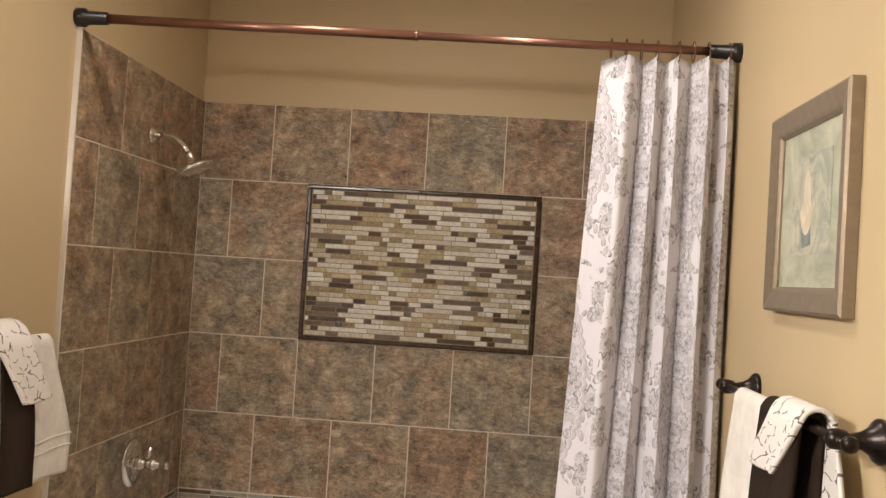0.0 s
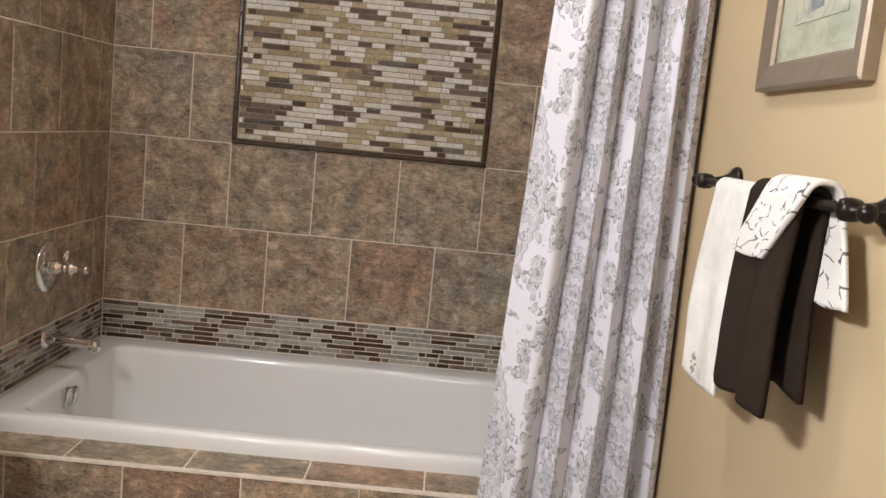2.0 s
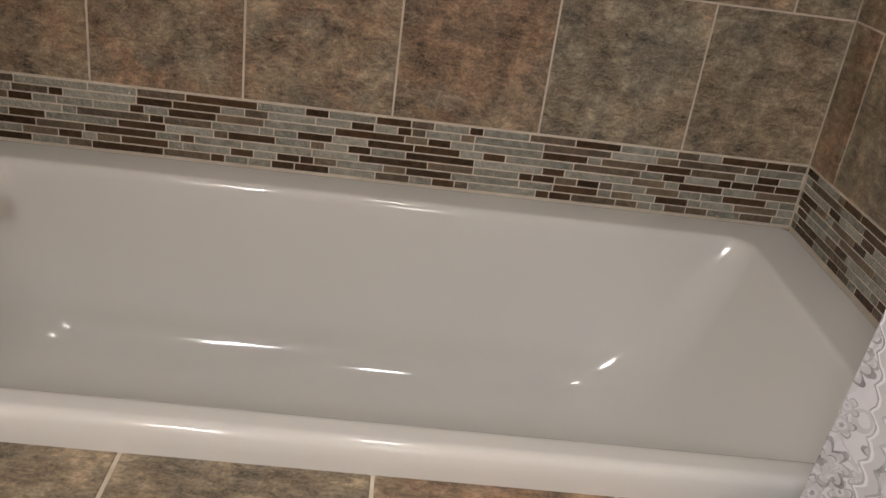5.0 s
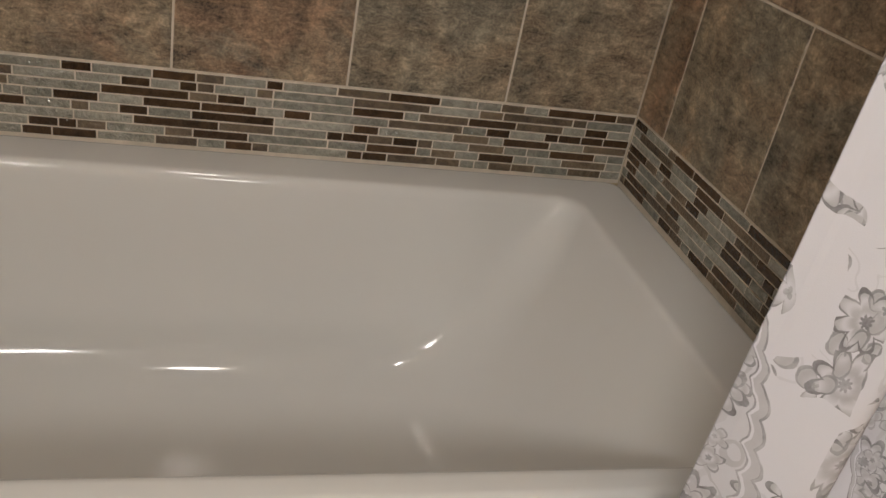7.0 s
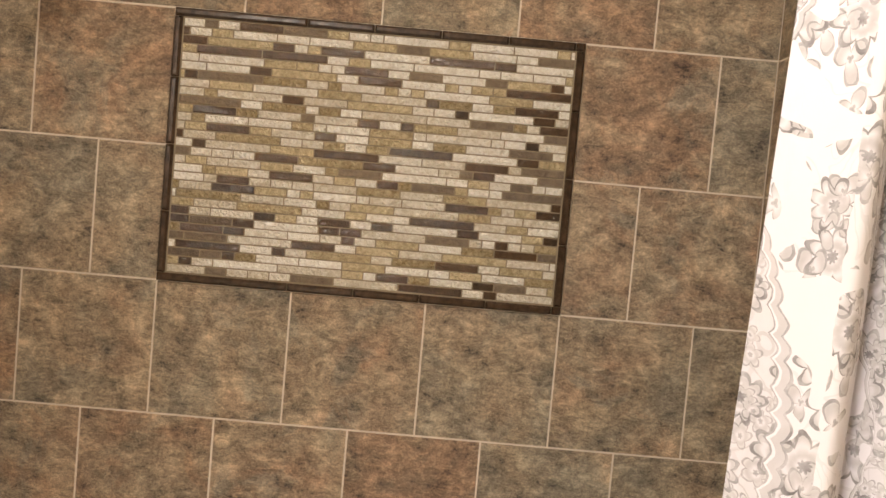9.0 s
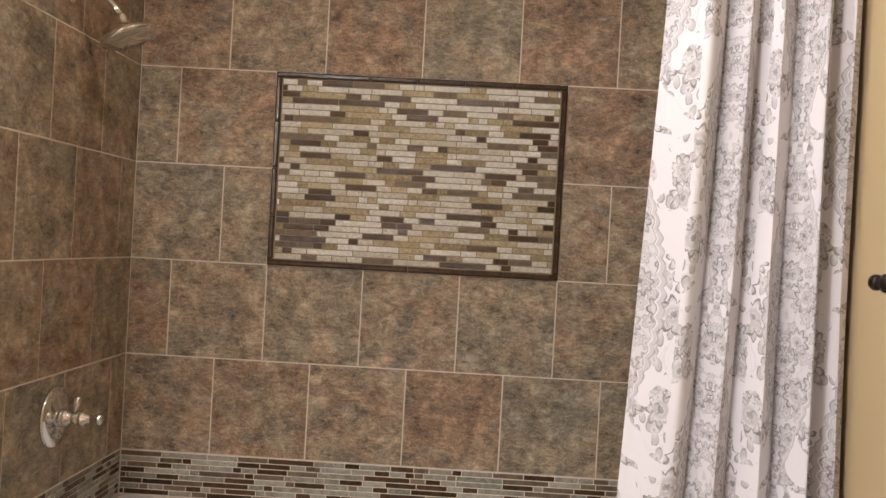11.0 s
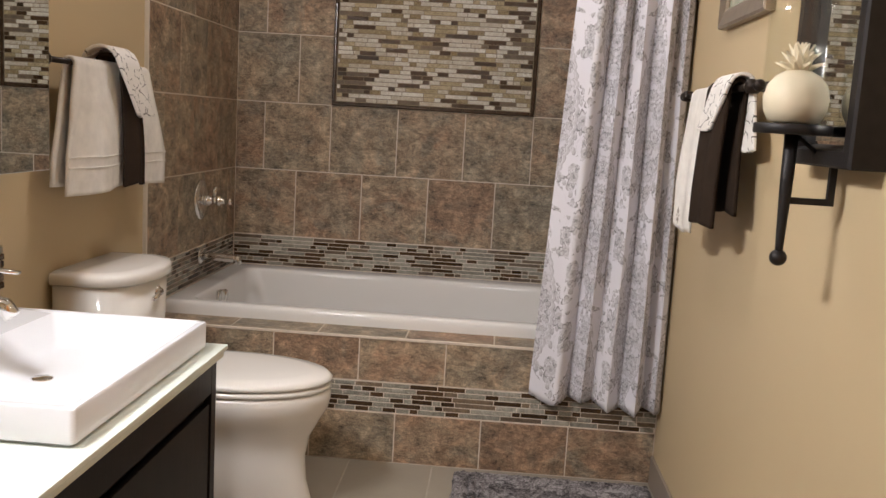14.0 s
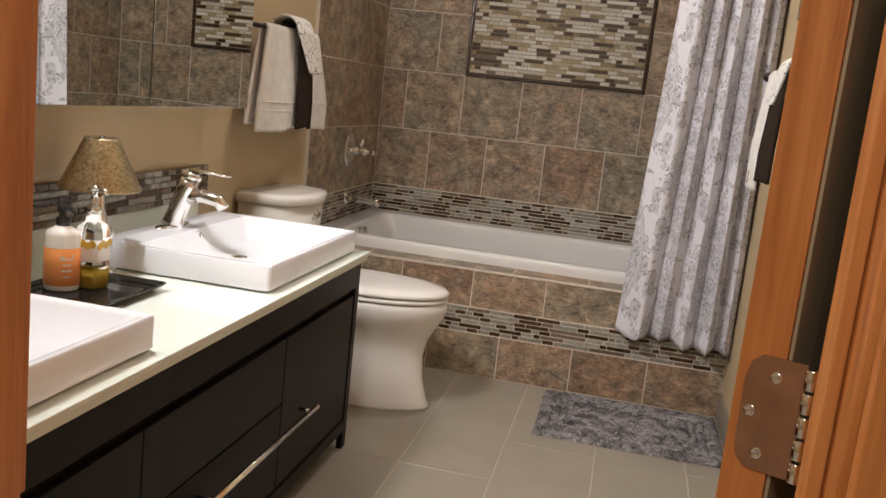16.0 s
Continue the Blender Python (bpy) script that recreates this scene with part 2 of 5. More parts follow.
def damask(name, base, ink, dark):
    """Printed cotton: scalloped ogee medallions in half-drop columns, mirrored about their axes, with sprigs of flowers between."""
    m, nt, b = nodes_of(name, 0.85, 0, 0.2)
    W, H = 0.27, 0.66
    uv = nt.nodes.new("ShaderNodeUVMap")
    warp = nt.nodes.new("ShaderNodeTexNoise")
    warp.inputs["Scale"].default_value = 26
    warp.inputs["Detail"].default_value = 3
    nt.links.new(uv.outputs[0], warp.inputs["Vector"])
    off = nt.nodes.new("ShaderNodeVectorMath")
    off.operation = "MULTIPLY_ADD"
    off.inputs[1].default_value = (0.014,) * 3
    nt.links.new(warp.outputs["Color"], off.inputs[0])
    nt.links.new(uv.outputs[0], off.inputs[2])
    sep = nt.nodes.new("ShaderNodeSeparateXYZ")
    nt.links.new(off.outputs[0], sep.inputs[0])
    un = math_node(nt, "DIVIDE", math_node(nt, "ADD", sep.outputs[0], 0.17), W)
    odd = math_node(nt, "MODULO", math_node(nt, "FLOOR", un), 2.0)
    vn = math_node(nt, "ADD", math_node(nt, "DIVIDE", sep.outputs[1], H), math_node(nt, "MULTIPLY", odd, 0.5))
    x = math_node(nt, "MULTIPLY", math_node(nt, "ABSOLUTE", math_node(nt, "SUBTRACT", math_node(nt, "FRACT", un), 0.5)), W)
    yn = math_node(nt, "SUBTRACT", math_node(nt, "FRACT", vn), 0.5)
    y = math_node(nt, "MULTIPLY", yn, H)
    comb = nt.nodes.new("ShaderNodeCombineXYZ")
    nt.links.new(x, comb.inputs[0])
    nt.links.new(y, comb.inputs[1])
    P = comb.outputs[0]

    def heads(size, petals, r0, amp, waves, squash=1.0):
        vo = nt.nodes.new("ShaderNodeTexVoronoi")
        vo.voronoi_dimensions = "2D"
        vo.inputs["Scale"].default_value = 1.0 / size
        vo.inputs["Randomness"].default_value = 0.8
        nt.links.new(P, vo.inputs["Vector"])
        d = nt.nodes.new("ShaderNodeVectorMath")
        d.operation = "SUBTRACT"
        nt.links.new(P, d.inputs[0])
        nt.links.new(vo.outputs["Position"], d.inputs[1])
        sp = nt.nodes.new("ShaderNodeSeparateXYZ")
        nt.links.new(d.outputs[0], sp.inputs[0])
        rgb = nt.nodes.new("ShaderNodeSeparateColor")
        nt.links.new(vo.outputs["Color"], rgb.inputs[0])
        dx, dy = sp.outputs[0], math_node(nt, "MULTIPLY", sp.outputs[1], squash)
        r = math_node(nt, "SQRT", math_node(nt, "ADD", math_node(nt, "MULTIPLY", dx, dx), math_node(nt, "MULTIPLY", dy, dy)))
        a = math_node(nt, "ADD", math_node(nt, "ARCTAN2", dy, dx), math_node(nt, "MULTIPLY", rgb.outputs[0], 6.28))
        lobes = math_node(nt, "ABSOLUTE", math_node(nt, "COSINE", math_node(nt, "MULTIPLY", a, petals * 0.5)))
        edge = math_node(nt, "MULTIPLY_ADD", lobes, size * amp, math_node(nt, "MULTIPLY_ADD", rgb.outputs[1], size * 0.10, size * r0))
        q = math_node(nt, "DIVIDE", r, edge)
        inside = math_node(nt, "LESS_THAN", q, 1.0)
        ring = math_node(nt, "POWER", math_node(nt, "ABSOLUTE", math_node(nt, "COSINE", math_node(nt, "MULTIPLY_ADD", lobes, 1.1, math_node(nt, "MULTIPLY", q, waves)))), 1.6)
        rim = math_node(nt, "MULTIPLY", inside, math_node(nt, "GREATER_THAN", q, 0.84))
        eye = math_node(nt, "MULTIPLY", math_node(nt, "LESS_THAN", q, 0.20), 1.0)
        return math_node(nt, "MULTIPLY", inside, math_node(nt, "MULTIPLY_ADD", ring, 0.55, 0.22)), math_node(nt, "MAXIMUM", rim, eye)

    def band(q, a, c):
        return math_node(nt, "MULTIPLY", math_node(nt, "GREATER_THAN", q, a), math_node(nt, "LESS_THAN", q, c))

    # medallion outline, scalloped, narrowing to points
    half = math_node(nt, "MULTIPLY_ADD", math_node(nt, "POWER", math_node(nt, "COSINE", math_node(nt, "MULTIPLY", yn, 3.1)), 1.3), W * 0.36, 0.006)
    scallop = math_node(nt, "ABSOLUTE", math_node(nt, "SINE", math_node(nt, "MULTIPLY", y, 110.0)))
    q = math_node(nt, "ADD", math_node(nt, "DIVIDE", x, half), math_node(nt, "MULTIPLY_ADD", scallop, -0.09, 0.05))
    med = math_node(nt, "LESS_THAN", q, 0.80)
    hoop = math_node(nt, "MAXIMUM", band(q, 0.86, 0.97), math_node(nt, "MULTIPLY", band(q, 0.46, 0.53), 0.8))
    line = math_node(nt, "MAXIMUM", band(q, 0.965, 1.0), band(q, 0.80, 0.825))
    f1, e1 = heads(0.066, 9.0, 0.26, 0.14, 7.0)
    f2, e2 = heads(0.034, 5.0, 0.18, 0.20, 4.0)
    f3, e3 = heads(0.085, 8.0, 0.20, 0.16, 6.0)
    f4, e4 = heads(0.045, 3.0, 0.06, 0.34, 3.0, 0.7)
    sc = nt.nodes.new("ShaderNodeTexNoise")
    sc.inputs["Scale"].default_value = 13
    sc.inputs["Detail"].default_value = 1
    sc.inputs["Distortion"].default_value = 1.0
    nt.links.new(P, sc.inputs["Vector"])
    stem = math_node(nt, "GREATER_THAN", math_node(nt, "COSINE", math_node(nt, "MULTIPLY", sc.outputs["Fac"], 42.0)), 0.90)
    inner = math_node(nt, "MAXIMUM", math_node(nt, "MAXIMUM", f1, f2), math_node(nt, "MULTIPLY_ADD", stem, 0.35, 0.30))
    inner_e = math_node(nt, "MAXIMUM", e1, math_node(nt, "MULTIPLY", e2, 0.8))
    outer = math_node(nt, "MAXIMUM", math_node(nt, "MAXIMUM", f3, f4), math_node(nt, "MULTIPLY", stem, 0.22))
    outer_e = math_node(nt, "MAXIMUM", e3, math_node(nt, "MULTIPLY", e4, 0.7))
    away = math_node(nt, "MULTIPLY", math_node(nt, "GREATER_THAN", q, 1.0), math_node(nt, "GREATER_THAN", noise_of(nt, P, 11, 1), 0.49))
    wash = noise_of(nt, uv.outputs[0], 34, 4, 0.65)
    tone = math_node(nt, "ADD", math_node(nt, "MULTIPLY", med, inner), math_node(nt, "MULTIPLY", away, outer))
    tone = math_node(nt, "MAXIMUM", tone, math_node(nt, "MULTIPLY", hoop, 0.6))
    tone = math_node(nt, "MULTIPLY", tone, math_node(nt, "MULTIPLY_ADD", wash, 0.8, 0.45))
    rim = math_node(nt, "ADD", math_node(nt, "MULTIPLY", med, inner_e), math_node(nt, "MULTIPLY", away, outer_e))
    rim = math_node(nt, "MULTIPLY", math_node(nt, "MAXIMUM", rim, line), math_node(nt, "MULTIPLY_ADD", wash, 1.6, -0.25))
    clamp_rim = math_node(nt, "MINIMUM", math_node(nt, "MAXIMUM", rim, 0.0), 0.9)
    c = mix(nt, math_node(nt, "MINIMUM", tone, 0.95), base, ink)
    c = mix(nt, clamp_rim, c, dark)
    nt.links.new(c, b.inputs["Base Color"])
    v, _ = object_vec(nt)
    bump(nt, b, noise_of(nt, v, 900, 2), 0.12, 0.002)
    return m


def twig_print(name, base, dark):
    """White terry with loose branching dark lines."""
    m, nt, b = nodes_of(name, 0.95, 0, 0.1)
    uv = nt.nodes.new("ShaderNodeUVMap")
    warp = nt.nodes.new("ShaderNodeTexNoise")
    warp.inputs["Scale"].default_value = 18
    nt.links.new(uv.outputs[0], warp.inputs["Vector"])
    off = nt.nodes.new("ShaderNodeVectorMath")
    off.operation = "MULTIPLY_ADD"
    off.inputs[1].default_value = (0.05,) * 3
    nt.links.new(warp.outputs["Color"], off.inputs[0])
    nt.links.new(uv.outputs[0], off.inputs[2])
    vo = nt.nodes.new("ShaderNodeTexVoronoi")
    vo.voronoi_dimensions, vo.feature = "2D", "DISTANCE_TO_EDGE"
    vo.inputs["Scale"].default_value = 24
    nt.links.new(off.outputs[0], vo.inputs["Vector"])
    line = math_node(nt, "LESS_THAN", vo.outputs["Distance"], 0.045)
    gap = math_node(nt, "GREATER_THAN", noise_of(nt, uv.outputs[0], 30, 3), 0.50)
    nt.links.new(mix(nt, math_node(nt, "MULTIPLY", math_node(nt, "MULTIPLY", line, gap), 0.85), base, dark), b.inputs["Base Color"])
    v, _ = object_vec(nt)
    bump(nt, b, noise_of(nt, v, 380, 2), 0.5, 0.004)
    return m


CURTAIN_PRINT = damask("curtain_print", (0.69, 0.68, 0.725), (0.36, 0.35, 0.36), (0.11, 0.105, 0.11))
TOWEL_PRINT = twig_print("towel_print", (0.80, 0.77, 0.73), (0.05, 0.04, 0.035))


def rug_pile():
    m, nt, b = nodes_of("grey_pile", 1.0, 0, 0.05)
    v, _ = object_vec(nt)
    big = noise_of(nt, v, 14, 5, 0.7, 1.2)
    fine = noise_of(nt, v, 160, 3, 0.7)
    f = math_node(nt, "MULTIPLY_ADD", fine, 0.5, math_node(nt, "MULTIPLY", big, 0.6))
    nt.links.new(ramp(nt, f, [(0.43, (0.045, 0.04, 0.042)), (0.53, (0.19, 0.178, 0.182)), (0.64, (0.46, 0.435, 0.44))]), b.inputs["Base Color"])
    bump(nt, b, f, 1.0, 0.02)
    return m


PILE = rug_pile()


# ---- mesh helpers ----
def finish(bm, name, material, parent=None, smooth=False, bevel=0.0, segs=2):
    if bevel:
        bmesh.ops.bevel(bm, geom=[e for e in bm.edges if e.calc_face_angle(0) > 0.5], offset=bevel, segments=segs, affect="EDGES", profile=0.6)
    bmesh.ops.recalc_face_normals(bm, faces=bm.faces)
    me = bpy.data.meshes.new(name)
    bm.to_mesh(me)
    bm.free()
    for f in me.polygons:
        f.use_smooth = smooth
    me.materials.append(material)
    o = new(name, me)
    if parent:
        o.parent = parent
    return o


def add_box(bm, a, b):
    r = bmesh.ops.create_cube(bm, size=1)
    for v in r["verts"]:
        v.co = Vector([(a[i] + b[i]) / 2 + v.co[i] * (b[i] - a[i]) for i in range(3)])
    return r["verts"]


def box(name, a, b, material, parent=None, bevel=0.0, segs=2):
    bm = bmesh.new()
    add_box(bm, a, b)
    return finish(bm, name, material, parent, bevel > 0.004, bevel, segs)


def boxes(name, parts, material, parent=None, bevel=0.0):
    bm = bmesh.new()
    for a, b in parts:
        add_box(bm, a, b)
    return finish(bm, name, material, parent, False, bevel)


def axis_turn(direction):
    return Vector(direction).to_track_quat("Z", "Y").to_matrix().to_4x4()


def add_lathe(bm, origin, direction, profile, n=28):
    """Rings of (height, radius) about a line, closed at both ends."""
    m = Matrix.Translation(origin) @ axis_turn(direction)
    rings = []
    for h, r in profile:
        rings.append([bm.verts.new(m @ Vector((r * math.cos(2 * math.pi * i / n), r * math.sin(2 * math.pi * i / n), h))) for i in range(n)])
    for r1, r2 in zip(rings, rings[1:]):
        for i in range(n):
            bm.faces.new((r1[i], r1[(i + 1) % n], r2[(i + 1) % n], r2[i]))
    bm.faces.new(rings[0])
    bm.faces.new(rings[-1])


def lathe(name, origin, direction, profile, material, parent=None, n=28):
    bm = bmesh.new()
    add_lathe(bm, origin, direction, profile, n)
    return finish(bm, name, material, parent, True)


def add_tube(bm, pts, radius, n=12):
    pts = [Vector(p) for p in pts]
    rings = []
    for i, p in enumerate(pts):
        d = (pts[min(i + 1, len(pts) - 1)] - pts[max(i - 1, 0)]).normalized()
        m = axis_turn(d)
        r = radius[i] if isinstance(radius, (list, tuple)) else radius
        rings.append([bm.verts.new(p + m @ Vector((r * math.cos(2 * math.pi * k / n), r * math.sin(2 * math.pi * k / n), 0))) for k in range(n)])
    for r1, r2 in zip(rings, rings[1:]):
        for k in range(n):
            bm.faces.new((r1[k], r1[(k + 1) % n], r2[(k + 1) % n], r2[k]))
    bm.faces.new(rings[0])
    bm.faces.new(rings[-1])


def tube(name, pts, radius, material, parent=None, n=12):
    bm = bmesh.new()
    add_tube(bm, pts, radius, n)
    return finish(bm, name, material, parent, True)


def loft(bm, rings, cap_first=True, cap_last=True):
    vs = [[bm.verts.new(p) for p in ring] for ring in rings]
    n = len(vs[0])
    for r1, r2 in zip(vs, vs[1:]):
        for i in range(n):
            bm.faces.new((r1[i], r1[(i + 1) % n], r2[(i + 1) % n], r2[i]))
    if cap_first:
        bm.faces.new(vs[0])
    if cap_last:
        bm.faces.new(vs[-1])


def rounded_rect(x0, x1, y0, y1, r, z, k=6):
    pts = []
    for cx, cy, a0 in ((x1 - r, y1 - r, 0), (x0 + r, y1 - r, 90), (x0 + r, y0 + r, 180), (x1 - r, y0 + r, 270)):
        for i in range(k + 1):
            a = radians(a0 + 90 * i / k)
            pts.append((cx + r * math.cos(a), cy + r * math.sin(a), z))
    return pts


def thing(name, label, category, at=(0, 0, 0), group=""):
    e = new(name)
    e.location = at
    e.empty_display_size = 0.05
    tagged(e, label, category, group)
    bpy.context.view_layer.update()
    return e


def under(parent, *obs):
    """Hang parts, built in world places, below their thing."""
    for o in obs:
        o.parent = parent
        o.matrix_parent_inverse = Matrix.Translation(-parent.location)
    return obs


def struct(o, label):
    return tagged(o, label, kind="structure")


# ---- room shell ----
floor = struct(box("floor", (-0.15, -6.6, FLOOR - 0.12), (2.9, 0.15, FLOOR - 0.0015), FLOOR_GROUT), "grey-beige large floor tiles with thin grout joints")
ceiling = struct(box("ceiling", (-0.15, -6.6, CEIL), (2.9, 0.15, CEIL + 0.1), CEILING), "plain off-white painted ceiling")
wall_back = struct(box("wall_back", (-0.15, 0.010, FLOOR), (2.0, 0.15, CEIL), PAINT), "tan painted wall clad in slate-look tiles around the tub")
wall_left = struct(box("wall_left", (XL - 0.12, YN - 0.11, FLOOR), (XL, 0.008, CEIL), PAINT), "tan painted wall with slate-look tiles beside the tub")
wall_right = struct(box("wall_right", (XP, YN - 0.11, FLOOR), (XP + 0.12, 0.008, CEIL), PAINT), "plain tan painted bathroom wall")
DX0, DX1, DTOP = 0.735, 1.535, 2.08
wall_near = struct(boxes("wall_near", [((XL, YN - 0.11, FLOOR), (DX0 - 0.02, YN, CEIL)), ((DX1 + 0.02, YN - 0.11, FLOOR), (XP - 0.001, YN, CEIL)),
                                       ((DX0 - 0.02, YN - 0.11, DTOP + 0.02), (DX1 + 0.02, YN, CEIL))], PAINT), "tan painted wall with the door opening")
wall_hall = struct(boxes("wall_hall", [((-0.15, -6.6, FLOOR), (-0.05, YN - 0.112, CEIL)), ((2.75, -6.6, FLOOR), (2.85, YN - 0.112, CEIL)), ((-0.05, -6.6, FLOOR), (2.75, -6.5, CEIL)),
                                       ((XP + 0.122, YN - 0.11, FLOOR), (2.75, YN, CEIL))], PAINT), "plain tan hall walls outside the bathroom")

# door lining, casing and the open door
door_1 = struct(new("door_1"), "orange-stained fir door frame and open door")
under(door_1,
      box("jamb", (DX1, YN - 0.115, FLOOR), (DX1 + 0.02, YN + 0.005, DTOP), FIR, None, 0.002),
      box("jamb", (DX0 - 0.02, YN - 0.115, FLOOR), (DX0, YN + 0.005, DTOP), FIR, None, 0.002),
      box("head", (DX0 - 0.02, YN - 0.115, DTOP), (DX1 + 0.02, YN + 0.005, DTOP + 0.02), FIR, None, 0.002),
      box("stop", (DX1 - 0.012, YN - 0.075, FLOOR), (DX1 - 0.0005, YN - 0.04, DTOP), FIR, None, 0.002),
      box("casing", (DX1 + 0.006, YN - 0.135, FLOOR), (DX1 + 0.075, YN - 0.1155, DTOP + 0.07), FIR, None, 0.003),
      box("casing", (DX0 - 0.075, YN - 0.135, FLOOR), (DX0 - 0.006, YN - 0.1155, DTOP + 0.07), FIR, None, 0.003),
      box("casing", (DX1 + 0.006, YN + 0.0055, FLOOR), (DX1 + 0.07, YN + 0.022, DTOP + 0.07), FIR, None, 0.003),
      box("casing", (DX0 - 0.07, YN + 0.0055, 0.72), (DX0 - 0.006, YN + 0.022, DTOP + 0.07), FIR, None, 0.003),
      box("casing", (DX0 - 0.006, YN + 0.0055, DTOP + 0.003), (DX1 + 0.006, YN + 0.022, DTOP + 0.07), FIR, None, 0.003))
# olive-brown colour of a thin sheet added over one face of the slab
DOOR_FACE = wood("olive_brown_face", (0.24, 0.19, 0.115), (0.33, 0.265, 0.16), (0.42, 0.335, 0.21), 0.4)
# the door stands open into the room, past a right angle, its hinge edge towards the hall
DM = Matrix.Translation((1.468, -3.80, 0)) @ pose(0, 0, 0, 0, 0, -25)     # local x: thickness, local y: along the slab


def swung(o):
    o.data.transform(DM)
    return o


under(door_1, swung(box("door_slab", (0, 0, FLOOR + 0.012), (0.0415, 0.70, DTOP - 0.004), FIR, None, 0.002)),
      swung(box("door_face", (0.042, 0.003, FLOOR + 0.012), (0.0455, 0.70, DTOP - 0.004), DOOR_FACE, None, 0.001)))


def hinge(z):
    bm = bmesh.new()
    loft(bm, [[(0.035 - 0.026 * a, y, z + b) for a, b in ((-1, -0.054), (0.5, -0.054), (0.85, -0.046), (1, -0.03), (1, 0.03), (0.85, 0.046), (0.5, 0.054), (-1, 0.054))] for y in (-0.0025, 0.001)])
    leaf = swung(finish(bm, "hinge_leaf", HINGE, None))
    out = [leaf]
    for dx, dz in ((0.036, 0.036), (0.018, 0.0), (0.030, -0.038)):
        out.append(swung(lathe("hinge_screw", (dx, -0.0025, z + dz), (0, -1, 0), [(0, 0.0058), (0.001, 0.0054), (0.0014, 0.003), (0.0006, 0.002)], CHROME, None, 14)))
    for i in range(5):
        out.append(swung(lathe("hinge_knuckle", (0.066, -0.004, z - 0.054 + i * 0.0216), (0, 0, 1), [(0.0005, 0.0055), (0.0015, 0.0065), (0.0185, 0.0065), (0.0195, 0.0055)], CHROME, None, 14)))
    return out


HINGE = plain("brushed_hinge", (0.50, 0.29, 0.19), 0.3, 0.9, 0.15, 30)
for hz in (0.30, 0.962, 1.80):
    under(door_1, *hinge(hz))
under(door_1, box("strike_plate", (DX0 - 0.001, YN - 0.075, 0.93), (DX0 + 0.002, YN - 0.045, 1.0), HINGE, None, 0.001))

struct(box("baseboard", (XP - 0.011, YN + 0.03, FLOOR), (XP - 0.0005, -1.032, FLOOR + 0.105), BASE, None, 0.002), "taupe tile baseboard along the wall")

# ---- tub platform ----
YA = -1.03
platform = struct(boxes("tub_platform", [((0.0, YA + 0.002, FLOOR), (XP - 0.001, -0.875, 0.5050)), ((0.0, -0.875, FLOOR), (XR, 0.008, 0.10))], GROUT), "tiled tub platform with slate-look tiles and mosaic band")


def tub():
    t = thing("bathtub", "glossy white drop-in bathtub with chrome drain set in tiled deck", "bathtub", (0.9, -0.45, 0.10))
    rings = []
    X0, X1, Y0, Y1 = 0.002, XR - 0.002, -0.893, -0.002
    for d, z, r in ((0.0, 0.506, 0.02), (-0.001, 0.525, 0.02), (0.0, 0.543, 0.02), (0.003, 0.551, 0.024), (0.010, 0.556, 0.03)):
        rings.append(rounded_rect(X0 + max(d, 0), X1 - max(d, 0), Y0 + d, Y1 - max(d, 0), r, z, 8))
    for fx0, fx1, fy0, fy1, z, r in ((0.016, XR - 0.018, -0.877, -0.018, 0.5565, 0.03), (0.092, 1.692, -0.857, -0.092, 0.5572, 0.045), (0.098, 1.686, -0.851, -0.098, 0.5565, 0.05), (0.103, 1.681, -0.846, -0.103, 0.554, 0.052), (0.107, 1.677, -0.842, -0.107, 0.548, 0.055), (0.110, 1.673, -0.839, -0.110, 0.536, 0.06),
                                     (0.120, 1.640, -0.832, -0.118, 0.46, 0.085), (0.132, 1.575, -0.820, -0.128, 0.33, 0.11), (0.150, 1.505, -0.802, -0.142, 0.23, 0.13),
                                     (0.185, 1.44, -0.765, -0.165, 0.18, 0.13), (0.25, 1.34, -0.69, -0.23, 0.157, 0.12), (0.5, 1.1, -0.5, -0.4, 0.15, 0.045)):
        rings.append(rounded_rect(fx0, fx1, fy0, fy1, r, z, 8))
    bm = bmesh.new()
    loft(bm, rings, False, True)
    shell = finish(bm, "tub_shell", TUB, None, True)
    bm = bmesh.new()
    oy, oz = -0.573, 0.512
    loft(bm, [[(xx, oy + d * k, oz + zz) for d, zz in ((-0.021, -0.036), (0.021, -0.036), (0.021, 0.026), (-0.021, 0.026))] for xx, k in ((0.114, 1.0), (0.122, 1.0), (0.1235, 0.9))])
    lip = [(0.122, 0.026), (0.140, 0.030), (0.150, 0.022), (0.152, 0.004), (0.146, -0.020), (0.136, -0.036)]
    loft(bm, [[(xx, oy - 0.021, oz + zz), (xx, oy + 0.021, oz + zz), (xx - 0.005, oy + 0.021, oz + zz - 0.002), (xx - 0.005, oy - 0.021, oz + zz - 0.002)] for xx, zz in lip])
    over = finish(bm, "overflow", CHROME, None, True)
    drain = lathe("drain", (0.36, -0.45, 0.150), (0, 0, 1), [(0, 0.04), (0.004, 0.04), (0.007, 0.033), (0.012, 0.02), (0.013, 0.003)], CHROME)
    under(t, shell, over, drain)


tub()
struct(box("trim", (0.0, YA - 0.0035, 0.4985), (XP - 0.002, YA + 0.009, 0.5062), GROUT), "pale edge trim along the tub deck")
struct(box("trim", (XL - 0.0005, -1.047, 0.507), (0.0025, -1.040, 5 * PITCH + ROW0 + 0.002), WHITE_TRIM), "white metal edge trim of the tiled wall")

